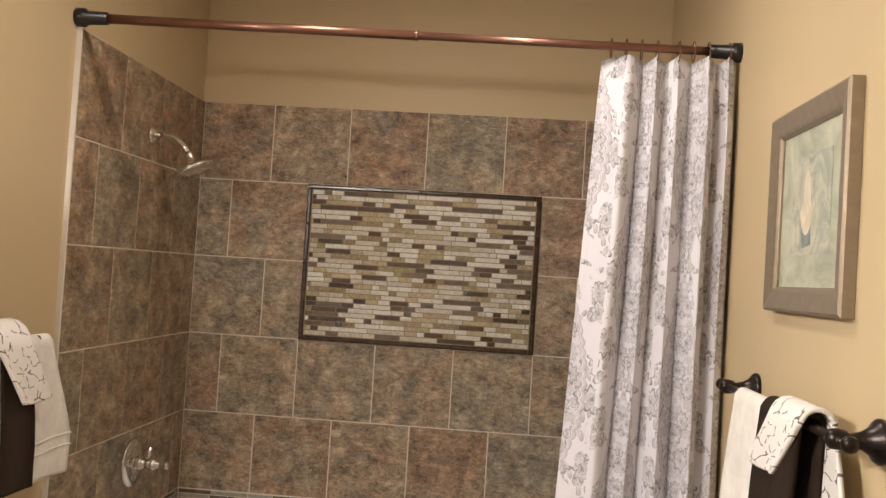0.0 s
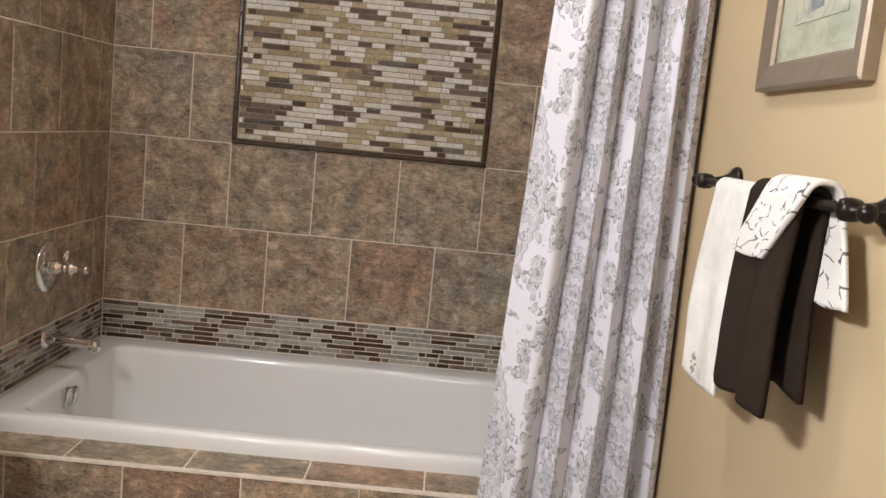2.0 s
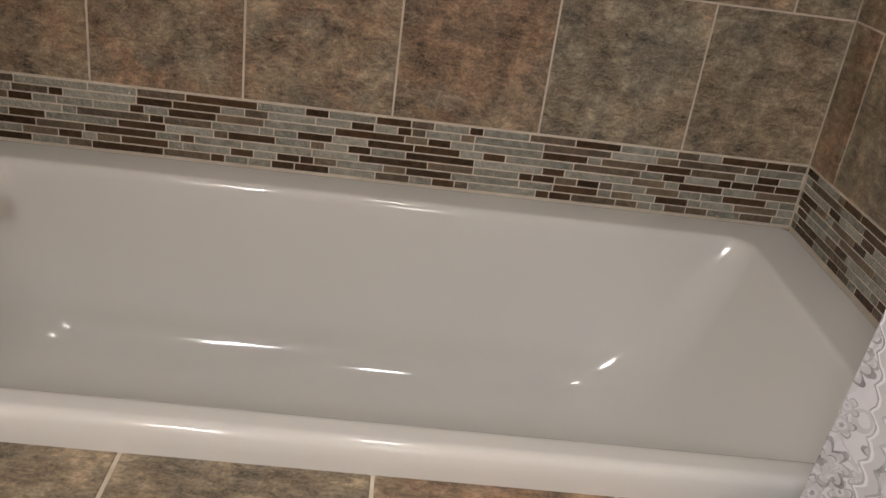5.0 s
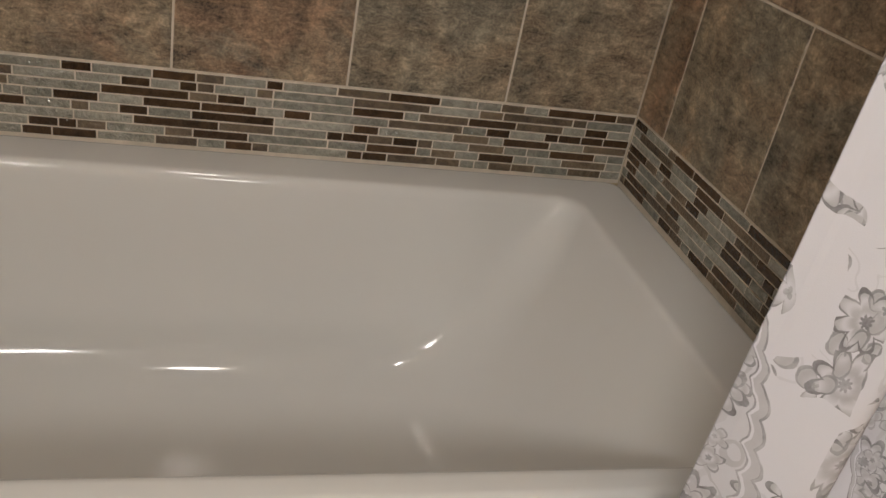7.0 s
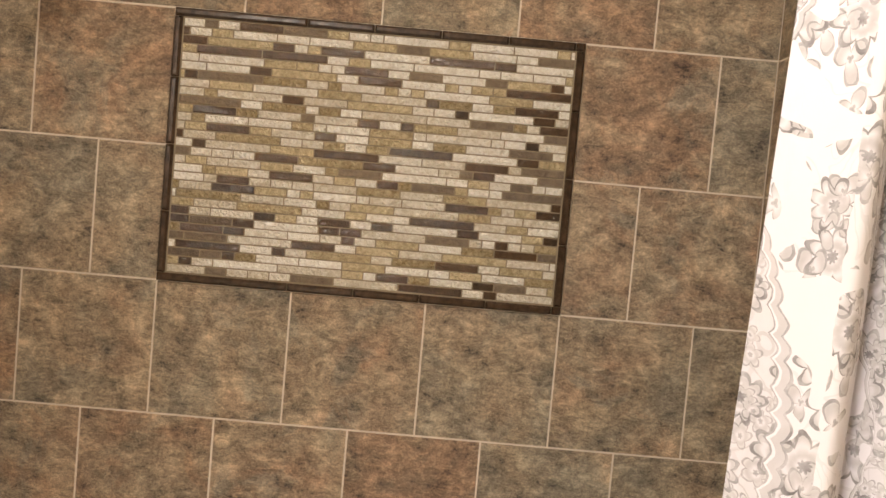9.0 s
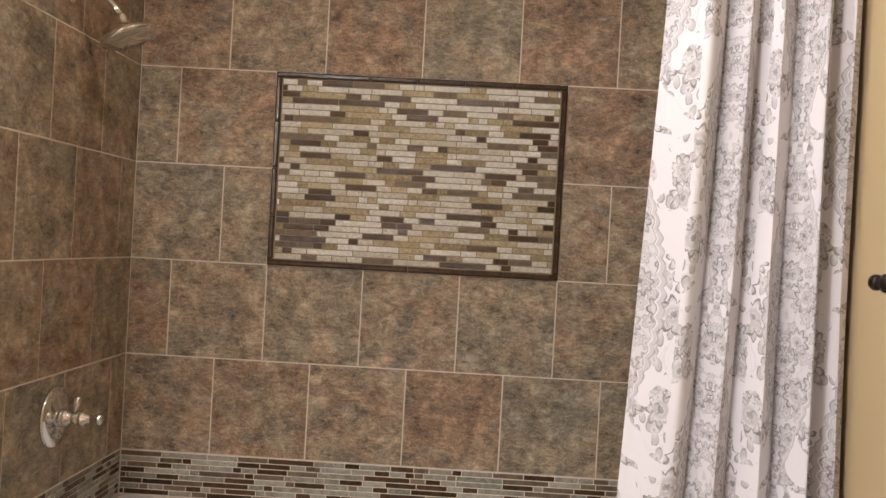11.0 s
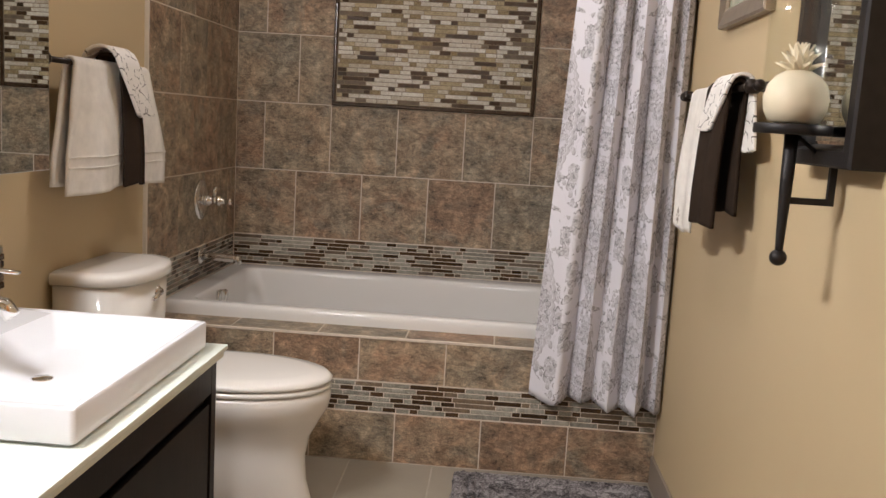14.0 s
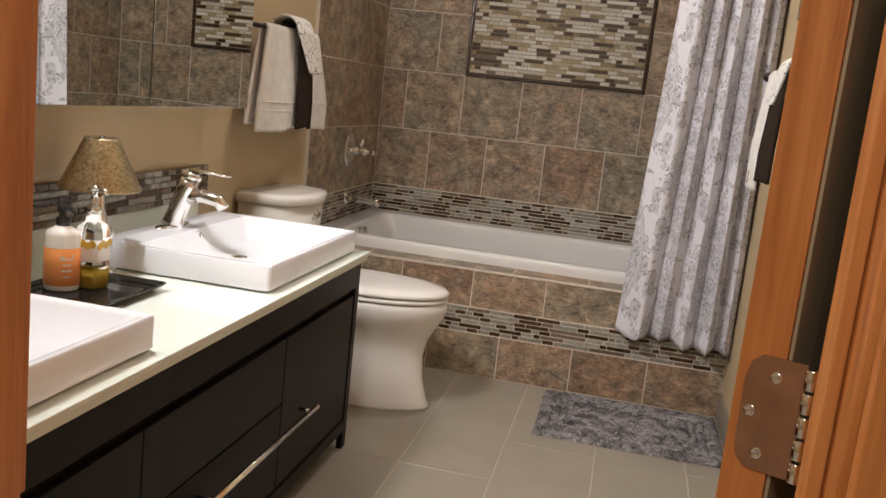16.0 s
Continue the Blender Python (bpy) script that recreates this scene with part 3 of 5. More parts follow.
# ---- shower fittings ----
def shower_head():
    t = thing("wall_shower", "round brushed chrome shower head on a bent wall arm", "shower head", (0.0, -0.50, 2.03))
    y, z = -0.50, 2.03
    esc = lathe("escutcheon", (0.0, y, z), (1, 0, 0), [(0, 0.03), (0.004, 0.03), (0.010, 0.022), (0.014, 0.012), (0.016, 0.010)], CHROME)
    arm = tube("arm", [(0.008, y, z), (0.05, y, z + 0.004), (0.085, y, z - 0.006), (0.115, y, z - 0.032), (0.135, y, z - 0.058)], 0.0095, CHROME)
    head = lathe("head", (0.132, y, z - 0.054), (0.42, 0, -0.9), [(0, 0.013), (0.012, 0.015), (0.02, 0.013), (0.03, 0.017), (0.038, 0.03), (0.052, 0.066), (0.06, 0.074), (0.068, 0.074), (0.071, 0.068), (0.0705, 0.01)], CHROME, None, 36)
    under(t, esc, arm, head)


def valve():
    y, z = -0.474, 0.895
    t = thing("shower_valve", "round chrome shower valve plate with a lever knob", "tap", (0, y, z))
    plate = lathe("plate", (0.0, y, z), (1, 0, 0), [(0, 0.083), (0.004, 0.083), (0.009, 0.078), (0.012, 0.055), (0.018, 0.035), (0.019, 0.02)], CHROME, None, 40)
    knob = lathe("knob", (0.018, y, z), (1, 0, 0), [(0, 0.024), (0.02, 0.022), (0.024, 0.016), (0.045, 0.015), (0.05, 0.02), (0.065, 0.02), (0.07, 0.012), (0.095, 0.010), (0.1, 0.014), (0.112, 0.013), (0.114, 0.004)], CHROME)
    lever = tube("lever", [(0.055, y, z + 0.01), (0.06, y, z + 0.035), (0.063, y, z + 0.058)], [0.009, 0.008, 0.009], CHROME)
    under(t, plate, knob, lever)


def spout():
    y, z = -0.47, 0.657
    t = thing("tub_spout", "slim chrome tub spout on the tiled wall", "tap", (0, y, z))
    flange = lathe("flange", (0.0, y, z), (1, 0, 0), [(0, 0.034), (0.005, 0.034), (0.01, 0.026), (0.012, 0.018)], CHROME)
    body = tube("body", [(0.008, y, z), (0.08, y, z), (0.145, y, z - 0.002), (0.163, y, z - 0.006)], [0.017, 0.016, 0.017, 0.019], CHROME, None, 18)
    tip = lathe("tip", (0.158, y, z + 0.012), (0.1, 0, -1), [(0, 0.012), (0.004, 0.018), (0.034, 0.018), (0.038, 0.015)], CHROME)
    under(t, flange, body, tip)


shower_head(), valve(), spout()


# ---- curtain and rod ----
def rod():
    t = thing("curtain_rod", "copper-brown telescopic shower curtain rod with black end caps", "curtain rod", (0.0, -1.05, 2.277))
    a, b = Vector((XL + 0.02, -1.05, 2.277)), Vector((XP, -1.05, 2.258))
    d = (b - a).normalized()
    mid = a + (b - a) * 0.52
    thick = tube("outer_tube", [a, mid], 0.0135, COPPER, None, 18)
    thin = tube("inner_tube", [mid - d * 0.01, b], 0.0115, COPPER, None, 18)
    collar = tube("collar", [mid - d * 0.006, mid + d * 0.004], 0.0145, COPPER, None, 18)
    c1 = tube("end_cap", [a - d * 0.02, a + d * 0.004, a + d * 0.006, a + d * 0.07], [0.027, 0.027, 0.02, 0.018], BLACK, None, 18)
    c2 = tube("end_cap", [b, b - d * 0.022, b - d * 0.024, b - d * 0.085], [0.027, 0.026, 0.02, 0.018], BLACK, None, 18)
    under(t, thick, thin, collar, c1, c2)


rod()
ZT, ZH = 2.245, 0.352

def fold_phase(s):
    """A broad flat lead edge, then rounded folds of uneven width."""
    return 4.9 * (0.16 * s + 0.84 * s ** 1.35) + 0.10 * math.sin(s * 13 + 0.6)


def curtain_point(s, v):
    """s along the cloth, v from hem 0 to heading 1."""
    left = 1.384 + 0.092 * v
    right = 1.839 - 0.006 * v
    p = fold_phase(s) + 0.06 * (1 - v) * math.sin(s * 15 + 2) + 0.04 * math.sin(v * 4 + s * 6)
    n = math.floor(p)
    t = p - n
    rise = min(1.0, 0.30 + 2.6 * s)
    size = (0.066 + 0.018 * math.sin(n * 2.4 + 1)) * rise * (0.85 + 0.30 * (1 - v))
    bulge = max(0.0, math.sin(math.pi * t)) ** 0.75
    if v > 0.90:
        size *= 1 - 0.45 * (v - 0.90) / 0.10
    x = left + (right - left) * s + 0.010 * math.sin(2 * math.pi * t) * rise * (1 if 0.03 < s < 0.97 else 0)
    y = -1.012 - size * bulge + 0.004 * math.sin(v * 14 + s * 20) * (1 - v) - 0.018 * (1 - v) - 0.030 * s
    y += 0.010 * math.sin(v * 6.0 + n) * (1 - v) * bulge
    z = ZH + (ZT - ZH) * v - 0.010 * (1 - v) * math.sin(s * 12) - 0.026 * (1 - v) * s - 0.012 * (1 - v) * bulge
    if v > 0.93:
        z += (0.018 * bulge - 0.022) * (v - 0.93) / 0.07
    return Vector((x, y, z))


def shower_curtain():
    bm = bmesh.new()
    uvl = bm.loops.layers.uv.new("UVMap")
    NS, NV = 300, 80
    pts = [[curtain_point(i / NS, j / NV) for i in range(NS + 1)] for j in range(NV + 1)]
    run = [0.0]
    for a, b in zip(pts[NV // 2], pts[NV // 2][1:]):
        run.append(run[-1] + (b - a).length)
    g = [[bm.verts.new(p) for p in row] for row in pts]
    for j in range(NV):
        for i in range(NS):
            f = bm.faces.new((g[j][i], g[j][i + 1], g[j + 1][i + 1], g[j + 1][i]))
            for lp, (a, b) in zip(f.loops, ((i, j), (i + 1, j), (i + 1, j + 1), (i, j + 1))):
                lp[uvl].uv = (run[a], b / NV * (ZT - ZH))
    panel = finish(bm, "fabric", CURTAIN_PRINT, None, True)
    sol = panel.modifiers.new("thickness", "SOLIDIFY")
    sol.thickness = 0.0018
    t = thing("shower_curtain", "white cotton shower curtain with grey floral print, gathered on its rod", "curtain", (1.62, -1.08, ZH))
    under(t, panel)
    for i in range(8):
        s = (i + 0.4) / 8
        p = curtain_point(s, 0.985)
        bm = bmesh.new()
        add_tube(bm, [(p.x, -1.06 + 0.022 * math.cos(a), 2.252 + 0.028 * math.sin(a)) for a in [k * math.pi / 8 for k in range(17)]], 0.0016, 6)
        under(t, finish(bm, "ring", COPPER, None, True))
    # added black sheet hanging behind, stands in for the shade beside the wall
    bm = bmesh.new()
    g = [[bm.verts.new((1.52 + 0.30 * i / 60, -0.970 + 0.012 * math.sin(i * 0.9), 0.56 + (2.225 - 0.56) * j / 8)) for i in range(61)] for j in range(9)]
    for j in range(8):
        for i in range(60):
            bm.faces.new((g[j][i], g[j][i + 1], g[j + 1][i + 1], g[j + 1][i]))
    under(t, finish(bm, "liner", BLACK, None, True))


shower_curtain()


# ---- picture on the right wall ----
def picture():
    y0, y1, z0, z1 = -1.907, -1.462, 1.577, 1.997
    t = thing("framed_picture", "framed abstract watercolour print in champagne metal frame", "picture", (XP, (y0 + y1) / 2, z0))
    w = 0.052
    bm = bmesh.new()
    prof = [(0, 0.0), (0, 0.022), (0.006, 0.027), (0.040, 0.021), (0.046, 0.019), (w, 0.013), (w, 0.0)]
    rings = []
    for yy, zz, sy, sz in ((y0, z0, 1, 1), (y1, z0, -1, 1), (y1, z1, -1, -1), (y0, z1, 1, -1)):
        rings.append([bm.verts.new((XP - 0.001 - h, yy + sy * d, zz + sz * d)) for d, h in prof])
    for k in range(4):
        r1, r2 = rings[k], rings[(k + 1) % 4]
        for i in range(len(prof) - 1):
            bm.faces.new((r1[i], r1[i + 1], r2[i + 1], r2[i]))
    frame_ob = finish(bm, "moulding", FRAME_METAL, None)
    m, nt, b = nodes_of("mat_paper", 0.08)
    v, _ = object_vec(nt)
    n1 = noise_of(nt, v, 7, 6, 0.65, 1.5)
    nt.links.new(ramp(nt, n1, [(0.3, (0.30, 0.33, 0.24)), (0.55, (0.46, 0.47, 0.36)), (0.75, (0.58, 0.56, 0.44))]), b.inputs["Base Color"])
    paper = box("print", (XP - 0.010, y0 + w - 0.002, z0 + w - 0.002), (XP - 0.006, y1 - w + 0.002, z1 - w + 0.002), m)
    m2, nt, b = nodes_of("print_inner", 0.08)
    v, _ = object_vec(nt)
    n1 = noise_of(nt, v, 9, 6, 0.7, 2.5)
    nt.links.new(ramp(nt, n1, [(0.25, (0.20, 0.24, 0.21)), (0.45, (0.38, 0.40, 0.33)), (0.6, (0.55, 0.52, 0.40)), (0.75, (0.60, 0.52, 0.36))]), b.inputs["Base Color"])
    yc = (y0 + y1) / 2
    inner = box("inner_print", (XP - 0.0115, yc - 0.115, z0 + 0.115), (XP - 0.0102, yc + 0.10, z1 - 0.105), m2)
    pear = plain("pale_shape", (0.66, 0.60, 0.45), 0.08, 0, 0.15, 25)
    blue = plain("blue_grey_shape", (0.24, 0.28, 0.27), 0.08, 0, 0.3, 25)
    bm = bmesh.new()
    loft(bm, [[(x, yc + 0.012 + 0.030 * math.cos(a) * (1.25 if math.sin(a) < 0 else 0.7), z0 + 0.22 + 0.065 * math.sin(a)) for a in [k * math.pi / 12 for k in range(24)]] for x in (XP - 0.0117, XP - 0.0122)])
    s1 = finish(bm, "pale_form", pear, None)
    bm = bmesh.new()
    loft(bm, [[(x, yc + 0.010 + a, z0 + 0.165 + c) for a, c in ((-0.028, -0.03), (0.02, -0.035), (0.032, 0.0), (0.02, 0.03), (-0.02, 0.035))] for x in (XP - 0.0116, XP - 0.0119)])
    s2 = finish(bm, "blue_form", blue, None)
    under(t, frame_ob, paper, inner, s1, s2)


picture()


# ---- towel bars and towels ----
def towel_bar(xw, sgn, ya, yb, z, label):
    t = thing("towel_bar", label, "towel bar", (xw, (ya + yb) / 2, z), "towel bars")
    xb = xw + sgn * 0.068
    parts = [tube("bar", [(xb, ya - 0.045, z), (xb, yb + 0.045, z)], 0.008, BRONZE, None, 16)]
    for y in (ya, yb):
        parts.append(lathe("post", (xw + sgn * 0.0005, y, z), (sgn, 0, 0), [(0, 0.036), (0.006, 0.036), (0.011, 0.032), (0.018, 0.022), (0.032, 0.014), (0.05, 0.010), (0.055, 0.015), (0.068, 0.017), (0.08, 0.015), (0.086, 0.006)], BRONZE, None, 32))
    for y, s in ((ya - 0.045, -1), (yb + 0.045, 1)):
        parts.append(lathe("finial", (xb, y - s * 0.006, z), (0, s, 0), [(0, 0.009), (0.004, 0.012), (0.014, 0.014), (0.022, 0.010), (0.025, 0.003)], BRONZE, None, 20))
    under(t, *parts)
    return xb


def towel(name, label, xb, sgn, z, y0, y1, front, back, material, r=0.012, flare=0.0, folds=2.0, seed=0, lean=0.0, thick=0.007, bands=False, pinch=0.0):
    """A towel over a bar: hangs `front` on the room side and `back` on the wall side."""
    rr = random.Random(seed)
    p1, p2 = rr.uniform(0, 6), rr.uniform(0, 6)
    bm = bmesh.new()
    uvl = bm.loops.layers.uv.new("UVMap")
    NW, arc = 36, 8
    path = []
    nb, nf = 24, 34
    for i in range(nb + 1):
        path.append((-1, -back * (1 - i / nb), 0))
    for i in range(1, arc):
        a = math.pi * i / arc
        path.append((-math.cos(a), math.sin(a) * r, 0))
    for i in range(nf + 1):
        path.append((1, -front * i / nf, 0))
    g, dist = [], 0.0
    rows_uv = []
    prev = None
    for k, (side, dz, _) in enumerate(path):
        depth = max(0.0, -dz)
        row = []
        for i in range(NW + 1):
            s = i / NW
            wob = math.sin(s * folds * 2 * math.pi + p1) * 0.55 + 0.3 * math.sin(s * folds * 4.3 + p2)
            grow = min(1.0, depth / 0.25)
            x = xb + sgn * (side * r + (0.004 + 0.016 * grow * wob + 0.014 * grow) * (1 if side > 0 else 0.35) * (1 if abs(side) == 1 else 0.3))
            half = (y1 - y0) / 2 * (1 + flare * grow - pinch * max(0, 1 - depth / 0.12))
            y = (y0 + y1) / 2 + (s * 2 - 1) * half + lean * depth * (1 if side > 0 else -0.45) + 0.006 * math.sin(depth * 16 + p2)
            zz = z + dz + (0.006 * math.sin(s * 7 + p1) * grow)
            row.append(bm.verts.new((x, y, zz)))
        if prev is not None:
            dist += abs(dz - prev) + 0.002
        prev = dz
        rows_uv.append(dist)
        g.append(row)
    for k in range(len(g) - 1):
        for i in range(NW):
            f = bm.faces.new((g[k][i], g[k][i + 1], g[k + 1][i + 1], g[k + 1][i]))
            for lp, (a, b) in zip(f.loops, ((i, k), (i + 1, k), (i + 1, k + 1), (i, k + 1))):
                lp[uvl].uv = (a / NW * (y1 - y0), rows_uv[b])
    o = finish(bm, name, material, None, True)
    sol = o.modifiers.new("thickness", "SOLIDIFY")
    sol.thickness, sol.offset = thick, 0.0
    tagged(o, label, "towel")
    if bands:
        for d in (0.045, 0.075):
            bm = bmesh.new()
            zz = z - front + d + 0.025
            vs = []
            for i in range(NW + 1):
                s = i / NW
                wob = math.sin(s * folds * 2 * math.pi + p1) * 0.55 + 0.3 * math.sin(s * folds * 4.3 + p2)
                x = xb + sgn * (r + 0.018 + 0.016 * wob + thick / 2 + 0.0006)
                half = (y1 - y0) / 2 * (1 + flare)
                dd = front - d - 0.025
                y = (y0 + y1) / 2 + (s * 2 - 1) * half + lean * dd + 0.006 * math.sin(dd * 16 + p2)
                vs.append((x, y, zz))
            add_tube(bm, vs, 0.0028, 6)
            b = finish(bm, "woven_band", TERRY_WHITE, None, True)
            b.parent = o
    return o


ZB = 1.392
xb = towel_bar(XP, -1, -2.035, -1.36, ZB, "oil-rubbed bronze towel bar on the tan wall")
white_towel = towel("hand_towel", "white terry hand towel with embroidered hem on a bar", xb, -1, ZB, -1.68, -1.495, 0.375, 0.30, TERRY_WHITE, 0.012, 0.04, 1.1, 1, -0.03)
towel("hand_towel", "dark brown terry hand towel folded over a bar", xb, -1, ZB + 0.003, -1.925, -1.715, 0.335, 0.30, TERRY_BROWN, 0.018, 0.06, 1.7, 2, 0.06, 0.010)
towel("washcloth", "white washcloth with dark twig print draped over brown towel", xb, -1, ZB + 0.005, -1.955, -1.80, 0.105, 0.15, TOWEL_PRINT, 0.028, -0.05, 1.3, 3, 1.0, 0.008)


def embroidery(parent, x, y, z):
    """A cutwork flower with a row of stitches near the hem."""
    bm = bmesh.new()
    for k in range(8):
        a = k * math.pi / 4
        c, e = math.cos(a), math.sin(a)
        loft(bm, [[(xx, y + (r * c - w * e) * 0.8, z + r * e + w * c) for r, w in ((0.007, 0), (0.015, 0.003), (0.023, 0), (0.015, -0.003))] for xx in (x, x - 0.0015)])
    o = finish(bm, "embroidery", CUTWORK, None)
    o.parent = parent


# grey-brown petal colour paints the shade inside the cutwork holes
CUTWORK = plain("cutwork_shadow", (0.33, 0.30, 0.26), 0.9, 0, 0.2, 40)
embroidery(white_towel, xb - 0.046, -1.60, ZB - 0.335)

ZB2 = 1.375
xb2 = towel_bar(XL, 1, -1.85, -1.275, ZB2, "oil-rubbed bronze towel bar beside the mirror")
towel("bath_towel", "white terry towel with woven bands hanging on a bar", xb2, 1, ZB2, -1.715, -1.215, 0.355, 0.33, TERRY_WHITE, 0.013, 0.30, 2.4, 5, 0.05, 0.009, True)
towel("hand_towel", "dark brown towel layered over a white towel", xb2, 1, ZB2 + 0.003, -1.485, -1.365, 0.35, 0.2, TERRY_BROWN, 0.038, 0.1, 1.2, 6, 0.10)
towel("washcloth", "white washcloth with dark twig print draped over brown towel", xb2, 1, ZB2 + 0.006, -1.54, -1.40, 0.145, 0.12, TOWEL_PRINT, 0.054, 0.0, 1.2, 7, 0.75, 0.009)


# ---- candle sconce with mirror ----
def sconce():
    yc, xp = -2.45, 1.738
    t = thing("candle_sconce", "black iron wall sconce with mirror back and glass cylinder", "sconce", (XP, yc, 1.22))
    y0, y1, z0, z1 = yc - 0.155, yc + 0.175, 1.235, 2.08
    bm = bmesh.new()
    prof = [(0, 0.0), (0, 0.055), (0.004, 0.06), (0.028, 0.06), (0.034, 0.034), (0.034, 0.0)]
    rings = []
    for yy, zz, sy, sz in ((y0, z0, 1, 1), (y1, z0, -1, 1), (y1, z1, -1, -1), (y0, z1, 1, -1)):
        rings.append([bm.verts.new((XP - 0.001 - h, yy + sy * d, zz + sz * d)) for d, h in prof])
    for k in range(4):
        r1, r2 = rings[k], rings[(k + 1) % 4]
        for i in range(len(prof) - 1):
            bm.faces.new((r1[i], r1[i + 1], r2[i + 1], r2[i]))
    fr = finish(bm, "frame", IRON, None)
    bm = bmesh.new()
    e = 0.026
    a = [(XP - 0.032, y0 + e, z0 + e), (XP - 0.032, y1 - e, z0 + e), (XP - 0.032, y1 - e, z1 - e), (XP - 0.032, y0 + e, z1 - e)]
    e = 0.045
    c = [(XP - 0.036, y0 + e, z0 + e), (XP - 0.036, y1 - e, z0 + e), (XP - 0.036, y1 - e, z1 - e), (XP - 0.036, y0 + e, z1 - e)]
    back = [(XP - 0.02, q[1], q[2]) for q in a]
    loft(bm, [back, a, c])
    mir = finish(bm, "mirror", MIRROR, None)
    plate = lathe("plate", (xp, yc, 1.288), (0, 0, 1), [(0, 0.064), (0.002, 0.067), (0.016, 0.067), (0.018, 0.065), (0.014, 0.062), (0.013, 0.01)], IRON, None, 36)
    stem = tube("stem", [(xp, yc, 1.29), (xp, yc, 1.2), (xp, yc, 1.09), (xp, yc, 1.075)], [0.0125, 0.0115, 0.0075, 0.007], IRON, None, 12)
    ball = lathe("ball", (xp, yc, 1.052), (0, 0, 1), [(0.015 * (1 - math.cos(k * math.pi / 10)), 0.0005 + 0.015 * math.sin(k * math.pi / 10)) for k in range(11)], IRON, None, 20)
    arm = boxes("arm", [((xp, yc - 0.005, 1.165), (XP - 0.02, yc + 0.005, 1.177)), ((XP - 0.032, yc - 0.006, 1.165), (XP - 0.02, yc + 0.006, 1.24))], IRON, None, 0.001)
    brace = tube("brace", [(xp + 0.005, yc, 1.288), (xp + 0.06, yc, 1.25), (XP - 0.048, yc, 1.24)], 0.004, IRON, None, 8)
    under(t, fr, mir, plate, stem, ball, arm, brace)
    bm = bmesh.new()
    add_lathe(bm, (xp, yc, 1.3025), (0, 0, 1), [(0, 0.060), (0.25, 0.060), (0.2515, 0.0588), (0.25, 0.0572), (0.004, 0.0572), (0.004, 0.001)], 40)
    cyl = finish(bm, "glass_cylinder", THIN, None, True)
    cyl.visible_shadow = False
    under(t, cyl)
    # pineapple candle inside
    c = thing("pineapple_candle", "ivory pineapple-shaped candle standing in the glass cylinder", "candle", (xp, yc, 1.307))
    prof = [(0, 0.034), (0.004, 0.044), (0.024, 0.0535), (0.044, 0.0555), (0.066, 0.050), (0.082, 0.038), (0.091, 0.022), (0.095, 0.004)]
    body = lathe("body", (xp, yc, 1.307), (0, 0, 1), prof, IVORY, None, 32)
    bm = bmesh.new()
    for ring, (n, ln, tilt, zb) in enumerate(((9, 0.044, 62, 0.088), (8, 0.043, 42, 0.094), (6, 0.044, 24, 0.099), (3, 0.040, 6, 0.102))):
        for k in range(n):
            m = Matrix.Translation((xp, yc, 1.307 + zb)) @ pose(0, 0, 0, 0, 0, 360 * k / n + ring * 23) @ pose(0, 0, 0, 0, tilt, 0)
            pts = [[(-0.003, -0.006, 0), (-0.003, 0.006, 0), (0.004, 0.004, 0), (0.004, -0.004, 0)],
                   [(-0.002, -0.009, ln * 0.45), (-0.002, 0.009, ln * 0.45), (0.005, 0.005, ln * 0.45), (0.005, -0.005, ln * 0.45)],
                   [(0.003, -0.001, ln), (0.003, 0.001, ln), (0.005, 0.001, ln), (0.005, -0.001, ln)]]
            loft(bm, [[m @ Vector(p) for p in ring_pts] for ring_pts in pts])
    leaves = finish(bm, "leaves", IVORY, None)
    under(c, body, leaves)


sconce()


# ---- toilet ----
def egg(x0, x1, yc, w, z, n=40, sq=2.2):
    """An elongated bowl outline: blunt at x0, round nose at x1."""
    pts = []
    for k in range(n):
        a = 2 * math.pi * k / n
        cx, sx = math.cos(a), math.sin(a)
        if cx >= 0:
            xm = x0 + (x1 - x0) * 0.42
            pts.append((xm + (x1 - xm) * cx, yc + w * sx, z))
        else:
            xm = x0 + (x1 - x0) * 0.42
            e = 2 / 2.8
            pts.append((xm - (xm - x0) * abs(cx) ** e, yc + w * (abs(sx) ** e) * (1 if sx >= 0 else -1), z))
    return pts


